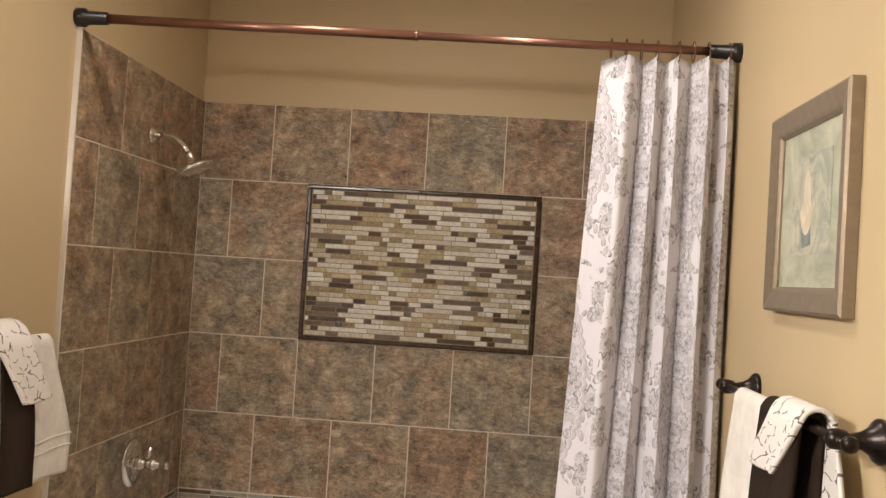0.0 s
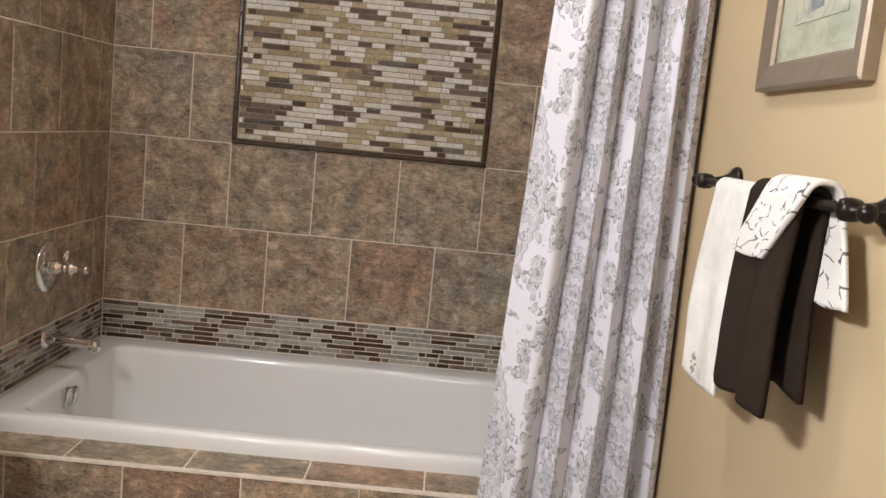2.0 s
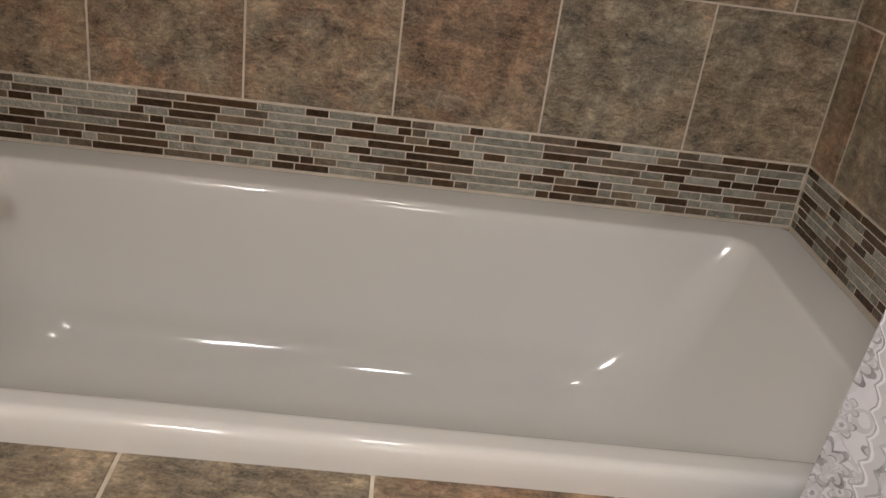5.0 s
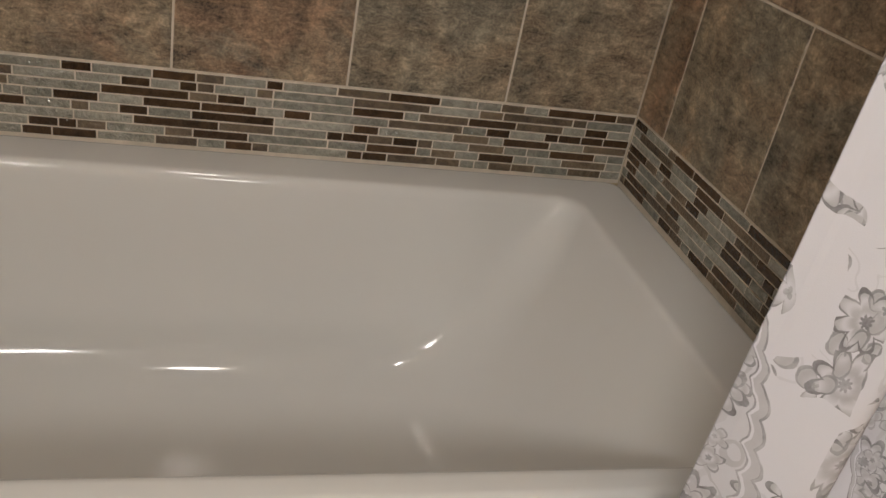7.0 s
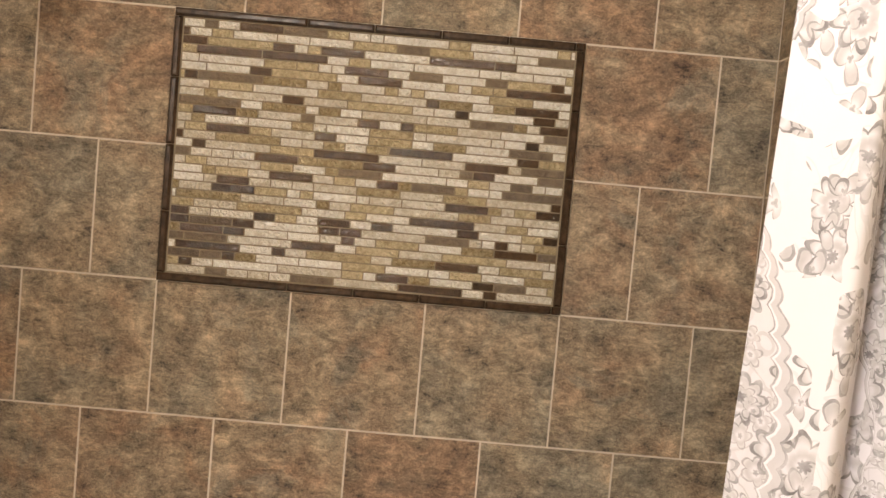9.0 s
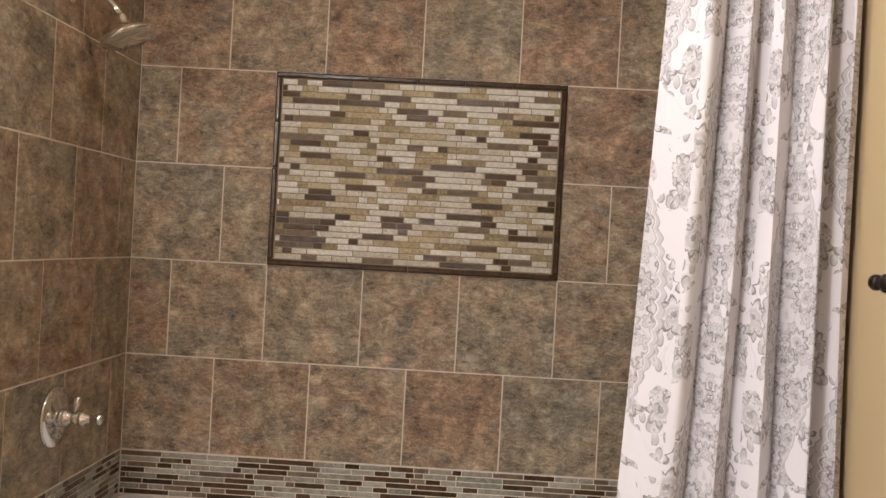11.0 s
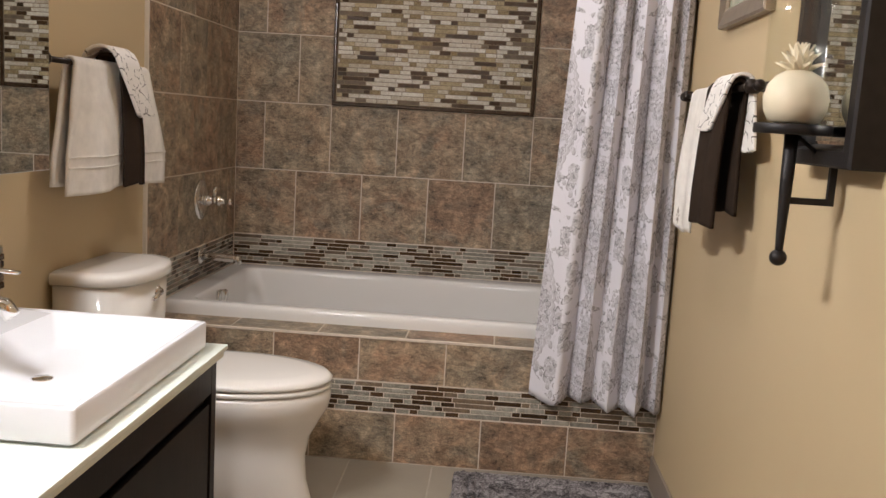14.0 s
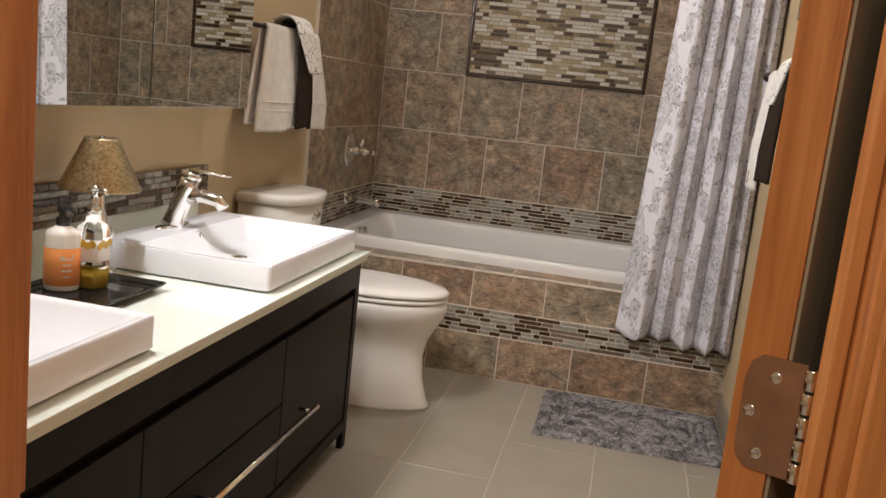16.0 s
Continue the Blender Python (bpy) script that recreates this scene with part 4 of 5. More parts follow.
def toilet():
    yc, Z = -1.51, FLOOR
    t = thing("toilet", "white two-piece elongated toilet with closed lid and chrome lever", "toilet", (0.35, yc, Z))
    bm = bmesh.new()
    rows = [(0.12, 0.735, 0.125, 0.0), (0.12, 0.738, 0.127, 0.012), (0.125, 0.722, 0.116, 0.04), (0.13, 0.700, 0.106, 0.12), (0.13, 0.694, 0.104, 0.20), (0.14, 0.705, 0.117, 0.26),
            (0.16, 0.735, 0.150, 0.315), (0.18, 0.758, 0.178, 0.355), (0.19, 0.765, 0.186, 0.385), (0.19, 0.765, 0.186, 0.405), (0.195, 0.76, 0.182, 0.4115), (0.21, 0.742, 0.168, 0.4125)]
    loft(bm, [egg(a, b, yc, w, Z + z) for a, b, w, z in rows])
    bowl = finish(bm, "bowl", PORCELAIN, None, True)
    bm = bmesh.new()
    loft(bm, [egg(a, b, yc, w, Z + z) for a, b, w, z in ((0.235, 0.742, 0.168, 0.4130), (0.235, 0.745, 0.170, 0.4165), (0.222, 0.763, 0.184, 0.4175), (0.22, 0.766, 0.187, 0.4205), (0.22, 0.766, 0.187, 0.428), (0.225, 0.76, 0.183, 0.4315), (0.235, 0.745, 0.170, 0.4325))])
    seat = finish(bm, "seat", PORCELAIN, None, True)
    bm = bmesh.new()
    loft(bm, [egg(a, b, yc, w, Z + z) for a, b, w, z in ((0.235, 0.745, 0.170, 0.4330), (0.235, 0.747, 0.172, 0.4365), (0.222, 0.764, 0.185, 0.4375), (0.22, 0.767, 0.188, 0.440), (0.22, 0.768, 0.188, 0.448), (0.228, 0.755, 0.18, 0.458), (0.27, 0.70, 0.14, 0.465), (0.38, 0.58, 0.06, 0.468))])
    lid = finish(bm, "lid", PORCELAIN, None, True)

    def dee(x0, x1, w, z, n=14):
        pts = [(x0, yc - w, z)]
        for k in range(n + 1):
            a = -math.pi / 2 + math.pi * k / n
            pts.append((x0 + 0.10 * (x1 - x0) / 0.22 + (x1 - x0 - 0.10 * (x1 - x0) / 0.22) * max(0, math.cos(a)) ** 0.8, yc + w * math.sin(a), z))
        pts.append((x0, yc + w, z))
        return pts
    bm = bmesh.new()
    loft(bm, [dee(0.005, x1, w, Z + z) for x1, w, z in ((0.20, 0.175, 0.40), (0.212, 0.19, 0.42), (0.222, 0.20, 0.50), (0.228, 0.206, 0.715))])
    tank = finish(bm, "tank", PORCELAIN, None, True)
    bm = bmesh.new()
    loft(bm, [dee(0.002, x1, w, Z + z) for x1, w, z in ((0.232, 0.208, 0.7155), (0.24, 0.217, 0.72), (0.242, 0.219, 0.742), (0.236, 0.213, 0.751), (0.2, 0.18, 0.755))])
    tank_lid = finish(bm, "tank_lid", PORCELAIN, None, True)
    bm = bmesh.new()
    add_lathe(bm, (0.222, yc, Z + 0.675), (1, 0, 0.02), [(0, 0.02), (0.006, 0.02), (0.011, 0.015), (0.02, 0.009)], 20)
    add_tube(bm, [(0.238, yc, Z + 0.675), (0.243, yc - 0.035, Z + 0.673), (0.243, yc - 0.07, Z + 0.668)], [0.007, 0.006, 0.008])
    lever = finish(bm, "flush_lever", CHROME, None, True)
    hinges = [box("seat_hinge", (0.205, yc + d - 0.015, Z + 0.413), (0.235, yc + d + 0.015, Z + 0.44), PORCELAIN, None, 0.004) for d in (-0.075, 0.075)]
    under(t, bowl, seat, lid, tank, tank_lid, lever, *hinges)


toilet()

# ---- vanity ----
VX, VY0, VY1, VZ = 0.585, -3.765, -1.985, 0.70


def vanity():
    t = thing("vanity", "dark espresso wood double vanity with pale glass top", "vanity", (0.28, (VY0 + VY1) / 2, FLOOR))
    xf = VX - 0.022
    body = boxes("carcass", [((0.0, VY0, FLOOR + 0.10), (xf - 0.02, VY1 + 0.0, VZ - 0.03)), ((0.02, VY0 + 0.04, FLOOR), (xf - 0.07, VY1 - 0.04, FLOOR + 0.098))], ESPRESSO, None, 0.002)
    face = boxes("face_frame", [((xf - 0.0195, VY1 - 0.035, FLOOR), (xf, VY1, VZ - 0.03)), ((xf - 0.0195, VY0, FLOOR), (xf, VY0 + 0.035, VZ - 0.03)),
                                ((xf - 0.0195, VY0 + 0.0355, VZ - 0.115), (xf, VY1 - 0.0355, VZ - 0.03)), ((xf - 0.0195, VY0 + 0.0355, FLOOR + 0.06), (xf, VY1 - 0.0355, FLOOR + 0.1))], ESPRESSO, None, 0.0015)
    ya, yb, yd = VY1 - 0.042, -2.575, -3.25
    zt, zb = VZ - 0.140, FLOOR + 0.106
    fronts = [box("door", (xf - 0.019, yb + 0.002, zb), (xf - 0.003, ya, zt), ESPRESSO, None, 0.002),
              box("drawer", (xf - 0.019, yd, 0.387), (xf - 0.003, yb - 0.003, zt), ESPRESSO, None, 0.002),
              box("drawer", (xf - 0.019, yd, zb), (xf - 0.003, yb - 0.003, 0.382), ESPRESSO, None, 0.002),
              box("door", (xf - 0.019, VY0 + 0.042, zb), (xf - 0.003, yd - 0.003, zt), ESPRESSO, None, 0.002)]
    under(t, body, face, *fronts)
    top = box("glass_top", (-0.008, VY0 - 0.005, VZ - 0.0115), (VX + 0.004, VY1 + 0.006, VZ), TOP_GLASS, None, 0.002)
    low = box("glass_underlay", (-0.008, VY0, VZ - 0.029), (VX - 0.004, VY1 + 0.001, VZ - 0.0145), TOP_GLASS, None, 0.002)
    up = box("glass_upstand", (XL + 0.0005, VY0, VZ + 0.0005), (XL + 0.008, VY1 - 0.01, 0.792), TOP_GLASS, None, 0.001)
    under(t, top, low, up)
    bm = bmesh.new()
    add_tube(bm, [(xf + 0.034, -2.40, 0.325), (xf + 0.034, -3.06, 0.325)], 0.0075, 14)
    for y in (-2.44, -3.02):
        add_tube(bm, [(xf - 0.0035, y, 0.325), (xf + 0.034, y, 0.325)], 0.005, 10)
    under(t, finish(bm, "handle", CHROME, None, True))
    return t


vanity()


def sink(y0, y1):
    x0, x1, z0, z1 = 0.075, 0.552, VZ + 0.001, VZ + 0.068
    t = thing("vessel_sink", "white rectangular ceramic semi-vessel sink on the glass counter", "sink", ((x0 + x1) / 2, (y0 + y1) / 2, z0), "vanity sinks")
    bm = bmesh.new()
    rings = [rounded_rect(x0 + 0.008, x1 - 0.008, y0 + 0.008, y1 - 0.008, 0.008, z0), rounded_rect(x0, x1, y0, y1, 0.010, z0 + 0.006), rounded_rect(x0, x1, y0, y1, 0.010, z1 - 0.004),
             rounded_rect(x0 + 0.003, x1 - 0.003, y0 + 0.003, y1 - 0.003, 0.009, z1),
             rounded_rect(x0 + 0.11, x1 - 0.016, y0 + 0.018, y1 - 0.018, 0.02, z1), rounded_rect(x0 + 0.114, x1 - 0.022, y0 + 0.024, y1 - 0.024, 0.02, z1 - 0.006),
             rounded_rect(x0 + 0.150, x1 - 0.035, y0 + 0.038, y1 - 0.075, 0.03, z1 - 0.050), rounded_rect(x0 + 0.175, x1 - 0.06, y0 + 0.07, y1 - 0.12, 0.04, z1 - 0.0605), rounded_rect(x0 + 0.21, x1 - 0.18, y0 + 0.22, y1 - 0.26, 0.02, z1 - 0.0635)]
    loft(bm, rings)
    basin = finish(bm, "basin", SINKWHITE, None, True)
    md = basin.modifiers.new("edges", "EDGE_SPLIT")
    md.split_angle = radians(50)
    yc = (y0 + y1) / 2
    over = lathe("overflow_ring", (x0 + 0.1235, yc, z1 - 0.021), (1, 0, 0.35), [(0, 0.011), (0.003, 0.011), (0.004, 0.008), (0.0015, 0.006), (0.0012, 0.001)], CHROME, None, 20)
    drain = lathe("drain", (x0 + 0.245, yc, z1 - 0.0638), (0, 0, 1), [(0, 0.022), (0.002, 0.022), (0.004, 0.018), (0.0045, 0.003)], CHROME, None, 24)
    under(t, basin, over, drain)
    fx, yf = x0 + 0.05, yc - 0.03
    f = thing("basin_faucet", "chrome single-lever basin faucet standing on the sink rim", "tap", (fx, yf, z1), "vanity faucets")
    z = z1 + 0.0005
    bm = bmesh.new()
    loft(bm, [[(fx + 0.027 * math.cos(a), yf + 0.08 * math.sin(a), zz) for a in [k * math.pi / 16 for k in range(32)]] for zz in (z, z + 0.006)])
    add_lathe(bm, (fx, yf, z + 0.005), (0.36, 0, 1), [(0, 0.033), (0.010, 0.030), (0.04, 0.0275), (0.125, 0.0265), (0.14, 0.026)], 28)
    base = finish(bm, "body", CHROME, None, True)
    spt = tube("spout", [(fx + 0.03, yf, z + 0.085), (fx + 0.085, yf, z + 0.098), (fx + 0.135, yf, z + 0.09), (fx + 0.152, yf, z + 0.07)], [0.021, 0.0185, 0.0185, 0.017], CHROME, None, 18)
    bm = bmesh.new()
    add_lathe(bm, (fx + 0.05, yf, z + 0.142), (0.36, 0, 1), [(0, 0.026), (0.014, 0.0265), (0.021, 0.02), (0.023, 0.004)], 28)
    loft(bm, [[(fx + 0.05, yf + a * 0.019, z + 0.166 + b * 0.004) for a, b in ((-1, -1), (1, -1), (1, 1), (-1, 1))], [(fx + 0.165, yf + a * 0.008, z + 0.160 + b * 0.0025) for a, b in ((-1, -1), (1, -1), (1, 1), (-1, 1))]])
    lever = finish(bm, "lever", CHROME, None, True)
    under(f, base, spt, lever)


sink(-2.70, -2.03)
sink(-3.74, -3.215)


def mirror_cabinet():
    t = thing("mirror_cabinet", "frameless mirrored wall cabinet above the vanity", "mirror", (0.06, -2.85, 1.10))
    body = box("carcass", (XL + 0.0005, -3.72, 1.104), (0.105, -1.956, 1.90), WHITE_TRIM, None, 0.001)
    doors = []
    for a, b in ((-2.536, -1.95), (-3.13, -2.542), (-3.725, -3.136)):
        doors.append(box("mirror_door", (0.108, a, 1.10), (0.122, b, 1.905), MIRROR, None, 0.0015))
    under(t, body, *doors)


mirror_cabinet()


def vanity_lamp():
    t = thing("vanity_light", "brushed metal vanity light bar with frosted shades", "wall lamp", (0, -2.85, 2.1))
    bar = box("back_plate", (XL + 0.001, -3.2, 2.06), (0.03, -2.5, 2.14), CHROME, None, 0.004)
    m, nt, b = nodes_of("lit_frosted_glass", 0.4)
    b.inputs["Base Color"].default_value = (0.9, 0.88, 0.82, 1)
    b.inputs["Emission Color"].default_value = (1, 0.88, 0.7, 1)
    b.inputs["Emission Strength"].default_value = 6.0
    parts = [bar]
    for y in (-3.1, -2.85, -2.6):
        parts.append(lathe("shade", (0.085, y, 2.055), (0, 0, 1), [(0, 0.045), (0.05, 0.05), (0.1, 0.04), (0.12, 0.02)], m, None, 24))
        parts.append(tube("arm", [(0.03, y, 2.1), (0.06, y, 2.18), (0.085, y, 2.172)], 0.006, CHROME))
    under(t, *parts)
    d = thing("ceiling_lamp", "round recessed ceiling lamp with white trim", "ceiling lamp", (0.95, -1.45, CEIL))
    trim = lathe("trim_ring", (0.95, -1.45, CEIL - 0.0005), (0, 0, -1), [(0, 0.13), (0.012, 0.125), (0.016, 0.11), (0.01, 0.105), (0.008, 0.01)], WHITE_TRIM, None, 36)
    under(d, trim)


vanity_lamp()


# ---- things on the counter ----
def table_lamp():
    x, y, z = 0.130, -2.755, VZ + 0.001
    t = thing("table_lamp", "small glass table lamp with speckled gold shade", "lamp", (x, y, z))
    base = lathe("glass_base", (x, y, z), (0, 0, 1), [(0, 0.045), (0.01, 0.045), (0.02, 0.02), (0.04, 0.016), (0.065, 0.032), (0.1, 0.036), (0.135, 0.02), (0.16, 0.012), (0.2, 0.012), (0.21, 0.008)], CHROME, None, 28)
    m, nt, b = nodes_of("speckled_gold", 0.3, 0.75)
    v, _ = object_vec(nt)
    f = noise_of(nt, v, 130, 4, 0.75)
    nt.links.new(ramp(nt, f, [(0.35, (0.24, 0.175, 0.09)), (0.5, (0.40, 0.32, 0.18)), (0.68, (0.58, 0.50, 0.34))]), b.inputs["Base Color"])
    bump(nt, b, f, 0.4, 0.003)
    bm = bmesh.new()
    n = 40
    z0 = z + 0.204
    prof = [(0.0, 0.094), (0.004, 0.0945), (0.118, 0.041), (0.122, 0.040), (0.119, 0.038), (0.004, 0.090), (0.0, 0.094)]
    rings = [[bm.verts.new((x + r * math.cos(2 * math.pi * i / n), y + r * math.sin(2 * math.pi * i / n), z0 + h)) for i in range(n)] for h, r in prof[:-1]]
    for k in range(len(rings)):
        r1, r2 = rings[k], rings[(k + 1) % len(rings)]
        for i in range(n):
            bm.faces.new((r1[i], r1[(i + 1) % n], r2[(i + 1) % n], r2[i]))
    shade = finish(bm, "shade", m, None, True)
    fit_ring = lathe("shade_fitter", (x, y, z + 0.2), (0, 0, 1), [(0, 0.01), (0.1, 0.01), (0.13, 0.006)], BRONZE, None, 14)
    under(t, base, shade, fit_ring)


def tray():
    z = VZ + 0.001
    bm = bmesh.new()
    x0, x1, y0, y1 = 0.125, 0.345, -3.065, -2.81
    loft(bm, [rounded_rect(x0 + 0.02, x1 - 0.02, y0 + 0.012, y1 - 0.012, 0.012, z), rounded_rect(x0, x1, y0, y1, 0.015, z + 0.012), rounded_rect(x0 - 0.006, x1 + 0.006, y0 - 0.004, y1 + 0.004, 0.017, z + 0.018),
              rounded_rect(x0 - 0.004, x1 + 0.004, y0 - 0.002, y1 + 0.002, 0.015, z + 0.019), rounded_rect(x0 + 0.012, x1 - 0.012, y0 + 0.010, y1 - 0.010, 0.012, z + 0.007), rounded_rect(x0 + 0.03, x1 - 0.03, y0 + 0.03, y1 - 0.03, 0.012, z + 0.006)])
    o = finish(bm, "tray", GLOSSBLACK, None, True)
    tagged(o, "glossy black rectangular tray on the glass counter", "tray")


GLOSSBLACK = plain("gloss_black", (0.01, 0.01, 0.01), 0.06, 0, 0.1, 10)


def pump(x, y, z, mat_, tall):
    bm = bmesh.new()
    add_lathe(bm, (x, y, z), (0, 0, 1), [(0, 0.015), (0.018, 0.015), (0.02, 0.008), (tall, 0.006), (tall + 0.002, 0.013), (tall + 0.012, 0.013), (tall + 0.014, 0.004)], 18)
    add_tube(bm, [(x, y, z + tall + 0.008), (x + 0.03, y - 0.012, z + tall + 0.008), (x + 0.042, y - 0.017, z + tall + 0.001)], [0.006, 0.005, 0.004], 10)
    return finish(bm, "pump", mat_, None, True)


def bottles():
    z = VZ + 0.008
    x, y = 0.175, -2.955
    t = thing("soap_bottle", "white and orange soap bottle with black pump on tray", "bottle", (x, y, z))
    body = lathe("body", (x, y, z), (0, 0, 1), [(0, 0.034), (0.003, 0.037), (0.015, 0.037), (0.12, 0.037), (0.128, 0.034), (0.137, 0.018), (0.14, 0.015)], PORCELAIN, None, 28)
    label = lathe("label", (x, y, z + 0.012), (0, 0, 1), [(0, 0.0365), (0.0005, 0.0376), (0.082, 0.0376), (0.0825, 0.0365)], ORANGE_SOAP, None, 28)
    lines = []
    for k, (w, h) in enumerate(((0.9, 0.012), (0.55, 0.004), (0.7, 0.004), (0.45, 0.003))):
        bm = bmesh.new()
        zz = z + 0.07 - k * 0.013
        arc = [(-40 + w * 45 * (i / 8 - 0.5)) for i in range(9)]
        loft(bm, [[(x + r * math.cos(radians(a)), y + r * math.sin(radians(a)), zz + d) for a in arc] + [(x + r * math.cos(radians(a)), y + r * math.sin(radians(a)), zz + d + h) for a in reversed(arc)] for r, d in ((0.0372, 0), (0.0381, 0))])
        lines.append(finish(bm, "label_bar", PORCELAIN, None))
    under(t, body, label, pump(x, y, z + 0.139, BLACK, 0.032), *lines)
    x, y = 0.215, -2.905
    t = thing("soap_bottle", "clear glass soap bottle with yellow soap and citrus band", "bottle", (x, y, z))

    def square(w, zz):
        return rounded_rect(x - w, x + w, y - w, y + w, w * 0.35, zz, 4)
    bm = bmesh.new()
    loft(bm, [square(0.026, z), square(0.029, z + 0.004), square(0.029, z + 0.125), square(0.026, z + 0.138), square(0.013, z + 0.15), square(0.012, z + 0.165)])
    gl = finish(bm, "glass_body", CLEAR, None, True)
    gl.visible_shadow = False
    bm = bmesh.new()
    loft(bm, [square(0.026, z + 0.004), square(0.0265, z + 0.05)])
    soap = finish(bm, "soap", AMBER_SOAP, None, True)
    bm = bmesh.new()
    loft(bm, [square(0.0296, z + 0.062), square(0.0296, z + 0.10)])
    band = finish(bm, "label", PORCELAIN, None)
    bm = bmesh.new()
    for k in range(4):
        add_lathe(bm, (x + 0.0292, y - 0.018 + k * 0.012, z + 0.098 + 0.004 * (k % 2)), (1, 0, 0), [(0, 0.009), (0.0012, 0.008), (0.0014, 0.001)], 14)
        add_lathe(bm, (x - 0.018 + k * 0.012, y - 0.0292, z + 0.098 + 0.004 * (k % 2)), (0, -1, 0), [(0, 0.009), (0.0012, 0.008), (0.0014, 0.001)], 14)
    fruit = finish(bm, "label_fruit", AMBER_SOAP, None)
    under(t, gl, soap, band, fruit, pump(x, y, z + 0.164, CHROME, 0.05))


table_lamp(), tray(), bottles()


# ---- bath mat ----
def bath_mat():
    bm = bmesh.new()
    x0, x1, y0, y1 = 1.14, 1.825, -1.585, -1.09
    nx, ny = 150, 110
    g = []
    for j in range(ny + 1):
        row = []
        for i in range(nx + 1):
            u, v = i / nx, j / ny
            d = min(u * (x1 - x0), (1 - u) * (x1 - x0), v * (y1 - y0), (1 - v) * (y1 - y0))
            h = 0.020 * min(1, (d / 0.012)) ** 0.5
            for c in (0.055, 0.085, 0.115):
                h -= 0.012 * math.exp(-((d - c) / 0.006) ** 2)
            n = noise.noise(Vector((u * 40, v * 30, 0))) * 0.004 + noise.noise(Vector((u * 110, v * 90, 3))) * 0.003
            e = noise.noise(Vector((u * 14, v * 12, 7))) * 0.006
            row.append(bm.verts.new((x0 + u * (x1 - x0) + e, y0 + v * (y1 - y0) + e, FLOOR + 0.001 + max(0.0, h + n * min(1, d / 0.01)))))
        g.append(row)
    for j in range(ny):
        for i in range(nx):
            bm.faces.new((g[j][i], g[j][i + 1], g[j + 1][i + 1], g[j + 1][i]))
    o = finish(bm, "bath_mat", PILE, None, True)
    tagged(o, "grey plush bath mat with ribbed border on tile floor", "mat")


bath_mat()


# ---- tiles and mosaic pieces, set in the walls and floor ----
tile_meshes = {}


def tile_mesh(w, h, d, material, bev):
    key = (round(w, 4), round(h, 4), round(d, 4), material.name)
    if key not in tile_meshes:
        bm = bmesh.new()
        pts = []
        for zz, ins in ((0, 0), (d - bev, 0), (d, bev)):
            pts.append([(-w / 2 + ins, -h / 2 + ins, zz), (w / 2 - ins, -h / 2 + ins, zz), (w / 2 - ins, h / 2 - ins, zz), (-w / 2 + ins, h / 2 - ins, zz)])
        loft(bm, pts)
        bmesh.ops.recalc_face_normals(bm, faces=bm.faces)
        me = bpy.data.meshes.new("tile")
        bm.to_mesh(me)
        bm.free()
        me.materials.append(material)
        tile_meshes[key] = me
    return tile_meshes[key]


BASIS = {"back": Matrix(((1, 0, 0), (0, 0, -1), (0, 1, 0))), "left": Matrix(((0, 0, 1), (1, 0, 0), (0, 1, 0))), "right": Matrix(((0, 0, -1), (-1, 0, 0), (0, 1, 0))), "up": Matrix(((1, 0, 0), (0, 1, 0), (0, 0, 1)))}


def put_tile(name, parent, face, center, w, h, d, material, bev=0.0015, tilt=0.0):
    o = new(name, tile_mesh(w, h, d, material, bev))
    m = BASIS[face].to_4x4()
    if tilt:
        m = m @ pose(0, 0, 0, rng.uniform(-tilt, tilt), rng.uniform(-tilt, tilt), 0)
    o.matrix_world = Matrix.Translation(center) @ m
    o.parent = parent
    return o


def spans(a, b, first, step):
    """Cut a..b at first, first + step, ..."""
    cuts = [a]
    c = first
    while c < b - 0.012:
        if c > a + 0.012:
            cuts.append(c)
        c += step
    cuts.append(b)
    return list(zip(cuts, cuts[1:]))


GAP = 0.0042
grout_back = box("grout_bed", (0.0, 0.0014, 0.55), (XR, 0.0098, ROW0 + 5 * PITCH - 0.001), GROUT)
grout_back.parent = wall_back
grout_left = box("grout_bed", (XL + 0.0002, -1.040, 0.508), (-0.0014, 0.0013, ROW0 + 5 * PITCH - 0.001), GROUT)
grout_left.parent = wall_left
grout_right = box("grout_bed", (XR + 0.0014, -1.0, 0.508), (XP - 0.0002, 0.0013, ROW0 + 5 * PITCH - 0.001), GROUT)
grout_right.parent = wall_right
PX0, PX1, PZ0, PZ1 = 1.43 * PITCH, 4.43 * PITCH, ROW0 + 2 * PITCH, ROW0 + 4 * PITCH
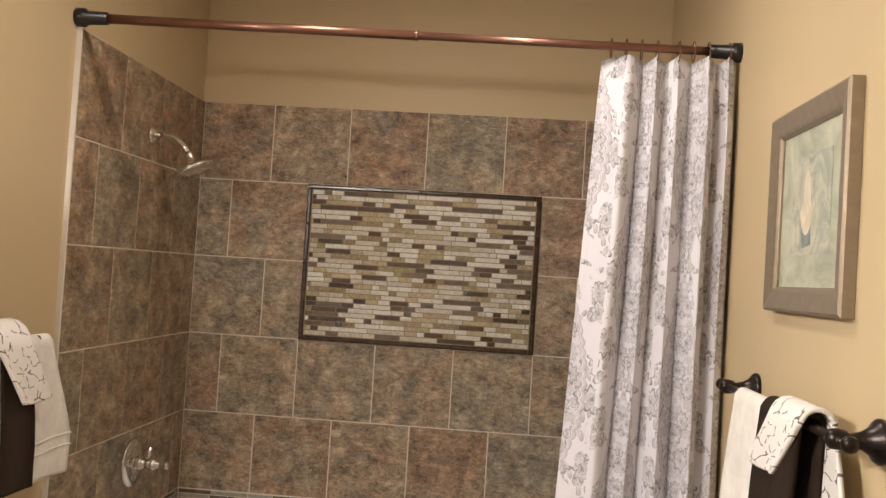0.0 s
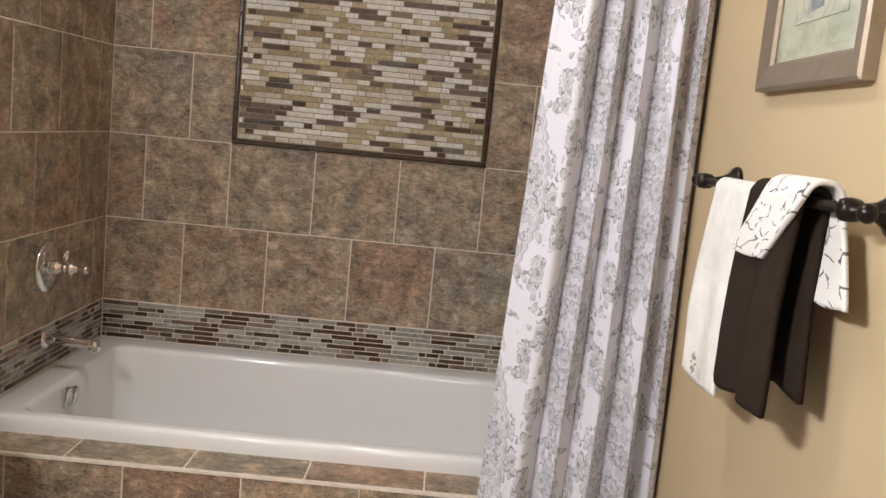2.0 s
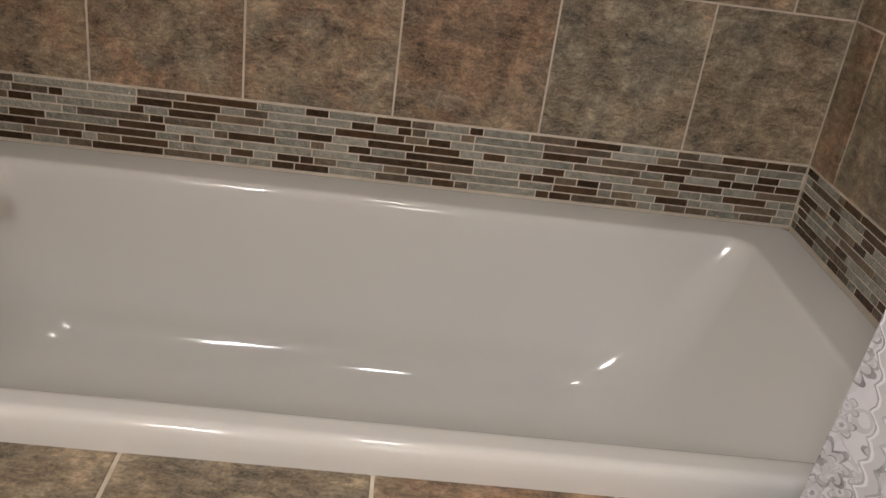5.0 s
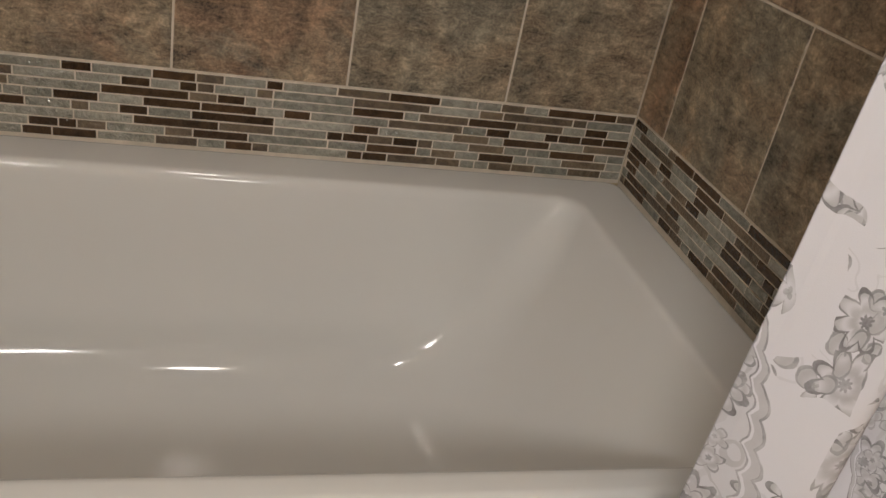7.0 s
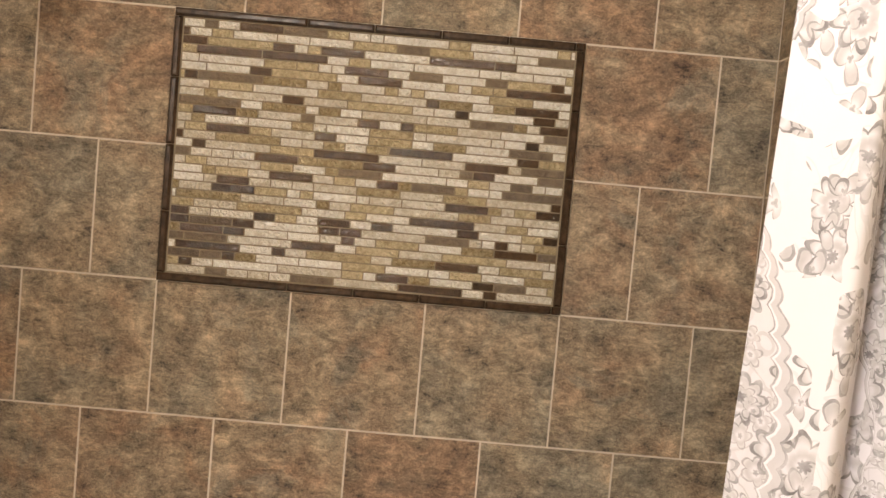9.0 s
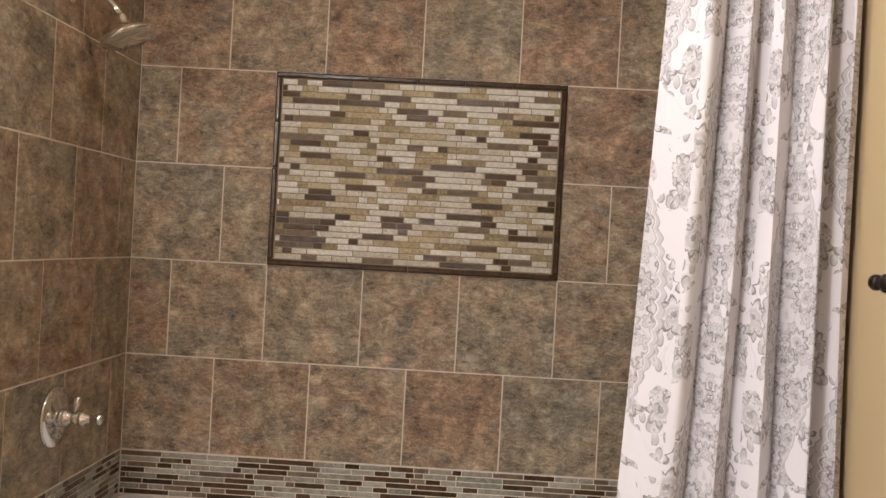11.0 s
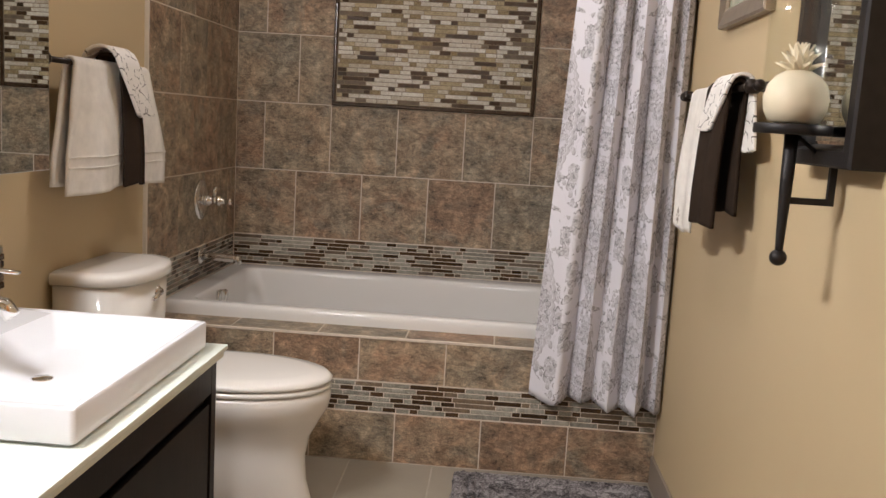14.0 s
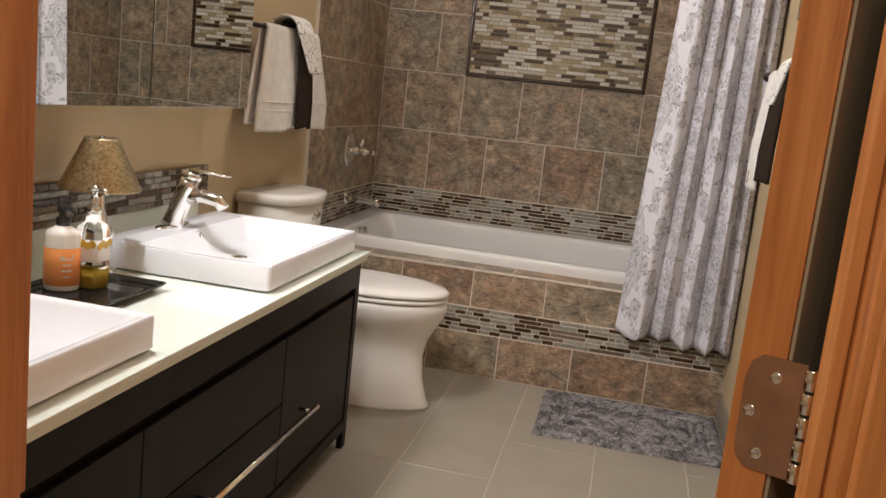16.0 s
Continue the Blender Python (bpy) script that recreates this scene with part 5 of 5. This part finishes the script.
for r in range(5):
    z0, z1 = ROW0 + r * PITCH, ROW0 + (r + 1) * PITCH
    odd = r % 2
    for a, b in spans(0.0, XR, (0.43 if odd else 0.93) * PITCH, PITCH):
        if r in (2, 3):
            if a >= PX0 - 0.01 and b <= PX1 + 0.01:
                continue
            if a < PX0 < b:
                b = PX0
            elif a < PX1 < b:
                a = PX1
        put_tile("tile", wall_back, "back", ((a + b) / 2, 0.0035, (z0 + z1) / 2), b - a - GAP, z1 - z0 - GAP, 0.0035 + rng.uniform(0, 0.0006), SLATE, 0.0015, 0.08)
    for a, b in spans(0.0, 1.040, 0.265 if odd else 0.11, PITCH):
        put_tile("tile", wall_left, "left", (-0.0035, -(a + b) / 2, (z0 + z1) / 2), b - a - GAP, z1 - z0 - GAP, 0.0035 + rng.uniform(0, 0.0006), SLATE, 0.0015, 0.08)
    for a, b in spans(0.0, 1.0, 0.275 if odd else 0.12, PITCH):
        put_tile("tile", wall_right, "right", (XR + 0.0035, -(a + b) / 2, (z0 + z1) / 2), b - a - GAP, z1 - z0 - GAP, 0.0035 + rng.uniform(0, 0.0006), SLATE, 0.0015, 0.08)

# platform face and deck
for a, b in spans(0.0, XP - 0.002, 0.155, PITCH):
    put_tile("tile", platform, "back", ((a + b) / 2, YA + 0.0098, (0.342 + 0.4985) / 2), b - a - GAP, 0.4985 - 0.342 - GAP, 0.0095, SLATE)
for a, b in spans(0.0, XP - 0.002, 0.295, PITCH):
    put_tile("tile", platform, "back", ((a + b) / 2, YA + 0.0098, (FLOOR + 0.228) / 2), b - a - GAP, 0.228 - FLOOR - GAP, 0.0095, SLATE)
for a, b in spans(0.0, XP - 0.002, 0.305, 0.316):
    put_tile("tile", platform, "up", ((a + b) / 2, (YA + 0.010 - 0.888) / 2, 0.4972), b - a - GAP - 0.001, -0.888 - YA - 0.012, 0.0095, SLATE)

LENGTHS = (0.030, 0.049, 0.049, 0.074, 0.099, 0.099, 0.148)


def mosaic(parent, face, u0, u1, v0, v1, rows, place, weights, depth, limit=300, tilt=0.8):
    """Rows of random-length glass and stone strips; place(u, v) gives the world place of a strip's centre."""
    kinds = list(weights)
    pitch = (v1 - v0) / rows
    made, rest = 0, []
    for r in range(rows):
        u = u0 - rng.uniform(0, 0.09)
        v = v0 + (r + 0.5) * pitch
        last = None
        while u < u1 - 0.004:
            ln = rng.choice(LENGTHS)
            a, b = max(u, u0), min(u + ln, u1)
            u += ln
            if b - a < 0.008:
                continue
            k = rng.choices(kinds, [weights[q] * (0.35 if q == last else 1) for q in kinds])[0]
            last = k
            if made < limit:
                put_tile("mosaic_strip", parent, face, place((a + b) / 2, v), b - a - 0.0028, pitch - 0.0030, depth + rng.choice((0, 0.0004, 0.0008)), STRIP[k], 0.0011, tilt)
                made += 1
            else:
                rest.append((a, b, v, k))
    if rest:
        order = sorted({k for *_, k in rest})
        bm = bmesh.new()
        m3 = BASIS[face]
        for a, b, v, k in rest:
            c = Vector(place((a + b) / 2, v))
            w, h = b - a - 0.0028, pitch - 0.0030
            start = len(bm.faces)
            loft(bm, [[c + m3 @ Vector((sx * (w / 2 - ins), sy * (h / 2 - ins), zz)) for sx, sy in ((-1, -1), (1, -1), (1, 1), (-1, 1))] for zz, ins in ((0, 0), (depth - 0.0011, 0), (depth, 0.0011))])
            bm.faces.ensure_lookup_table()
            for f in bm.faces[start:]:
                f.material_index = order.index(k)
        o = finish(bm, "mosaic_rest", STRIP[order[0]], parent)
        for k in order[1:]:
            o.data.materials.append(STRIP[k])
        tagged(o, "rows of small glass mosaic strips", kind="stuff")


BAND = {"sage": 5.2, "umber": 3.8, "stone": 2.2}
PANEL = {"pearl": 6.6, "khaki": 2.4, "umber": 1.4, "stone": 0.8}
mosaic(wall_back, "back", 0.002, XR - 0.002, 0.557, ROW0 - 0.002, 8, lambda u, v: (u, 0.0035, v), BAND, 0.0035)
mosaic(wall_left, "left", -1.038, -0.002, 0.557, ROW0 - 0.002, 8, lambda u, v: (-0.0035, u, v), BAND, 0.0035)
mosaic(wall_right, "right", -1.0, -0.002, 0.557, ROW0 - 0.002, 8, lambda u, v: (XR + 0.0035, u, v), BAND, 0.0035)
mosaic(platform, "back", 0.003, XP - 0.003, 0.230, 0.340, 6, lambda u, v: (u, YA + 0.0098, v), BAND, 0.0095)
panel = tagged(box("accent_panel_bed", (PX0 + 0.002, -0.0030, PZ0 + 0.002), (PX1 - 0.002, 0.0013, PZ1 - 0.002), GROUT_DARK), "glass mosaic accent panel framed by dark liner tiles", kind="structure")
mosaic(panel, "back", PX0 + 0.021, PX1 - 0.021, PZ0 + 0.021, PZ1 - 0.021, 30, lambda u, v: (u, 0.0006, v), PANEL, 0.0055, 300, 1.6)
L = 0.019
for a, b in spans(PX0, PX1, PX0 + 0.30, 0.152):
    for z in (PZ0 + L / 2, PZ1 - L / 2):
        put_tile("liner_tile", panel, "back", ((a + b) / 2, 0.0004, z), b - a - 0.0015, L - 0.001, 0.012, LINER, 0.005)
for a, b in spans(PZ0 + L, PZ1 - L, PZ0 + 0.16, 0.152):
    for x in (PX0 + L / 2, PX1 - L / 2):
        put_tile("liner_tile", panel, "back", (x, 0.0004, (a + b) / 2), L - 0.001, b - a - 0.0015, 0.012, LINER, 0.005)
splash = struct(box("backsplash", (XL + 0.0006, VY0, 0.7925), (XL + 0.008, VY1 + 0.040, 0.903), GROUT_DARK), "mosaic strip backsplash above the vanity")
mosaic(splash, "left", VY0 + 0.3, VY1 + 0.038, 0.794, 0.902, 6, lambda u, v: (XL + 0.0078, u, v), BAND, 0.006)

# floor tiles
for x0, x1, cuts in ((-0.0, 0.45, (-1.40, -2.03, -2.64, -3.25)), (0.45, 0.76, (-2.03, -2.64, -3.25)), (0.76, 1.06, (-2.03, -2.64, -3.25)), (1.06, 1.37, (-1.69, -2.30, -2.91, -3.52)), (1.37, 1.68, (-1.38, -1.99, -2.6, -3.21)), (1.68, XP - 0.012, (-1.69, -2.3, -2.91, -3.52))):
    ys = [YA - 0.002, *cuts, -4.2]
    for a, b in zip(ys, ys[1:]):
        put_tile("tile", floor, "up", ((x0 + x1) / 2, (a + b) / 2, FLOOR - 0.0045), x1 - x0 - 0.005, a - b - 0.005, 0.0045, FLOOR_TILE, 0.001)
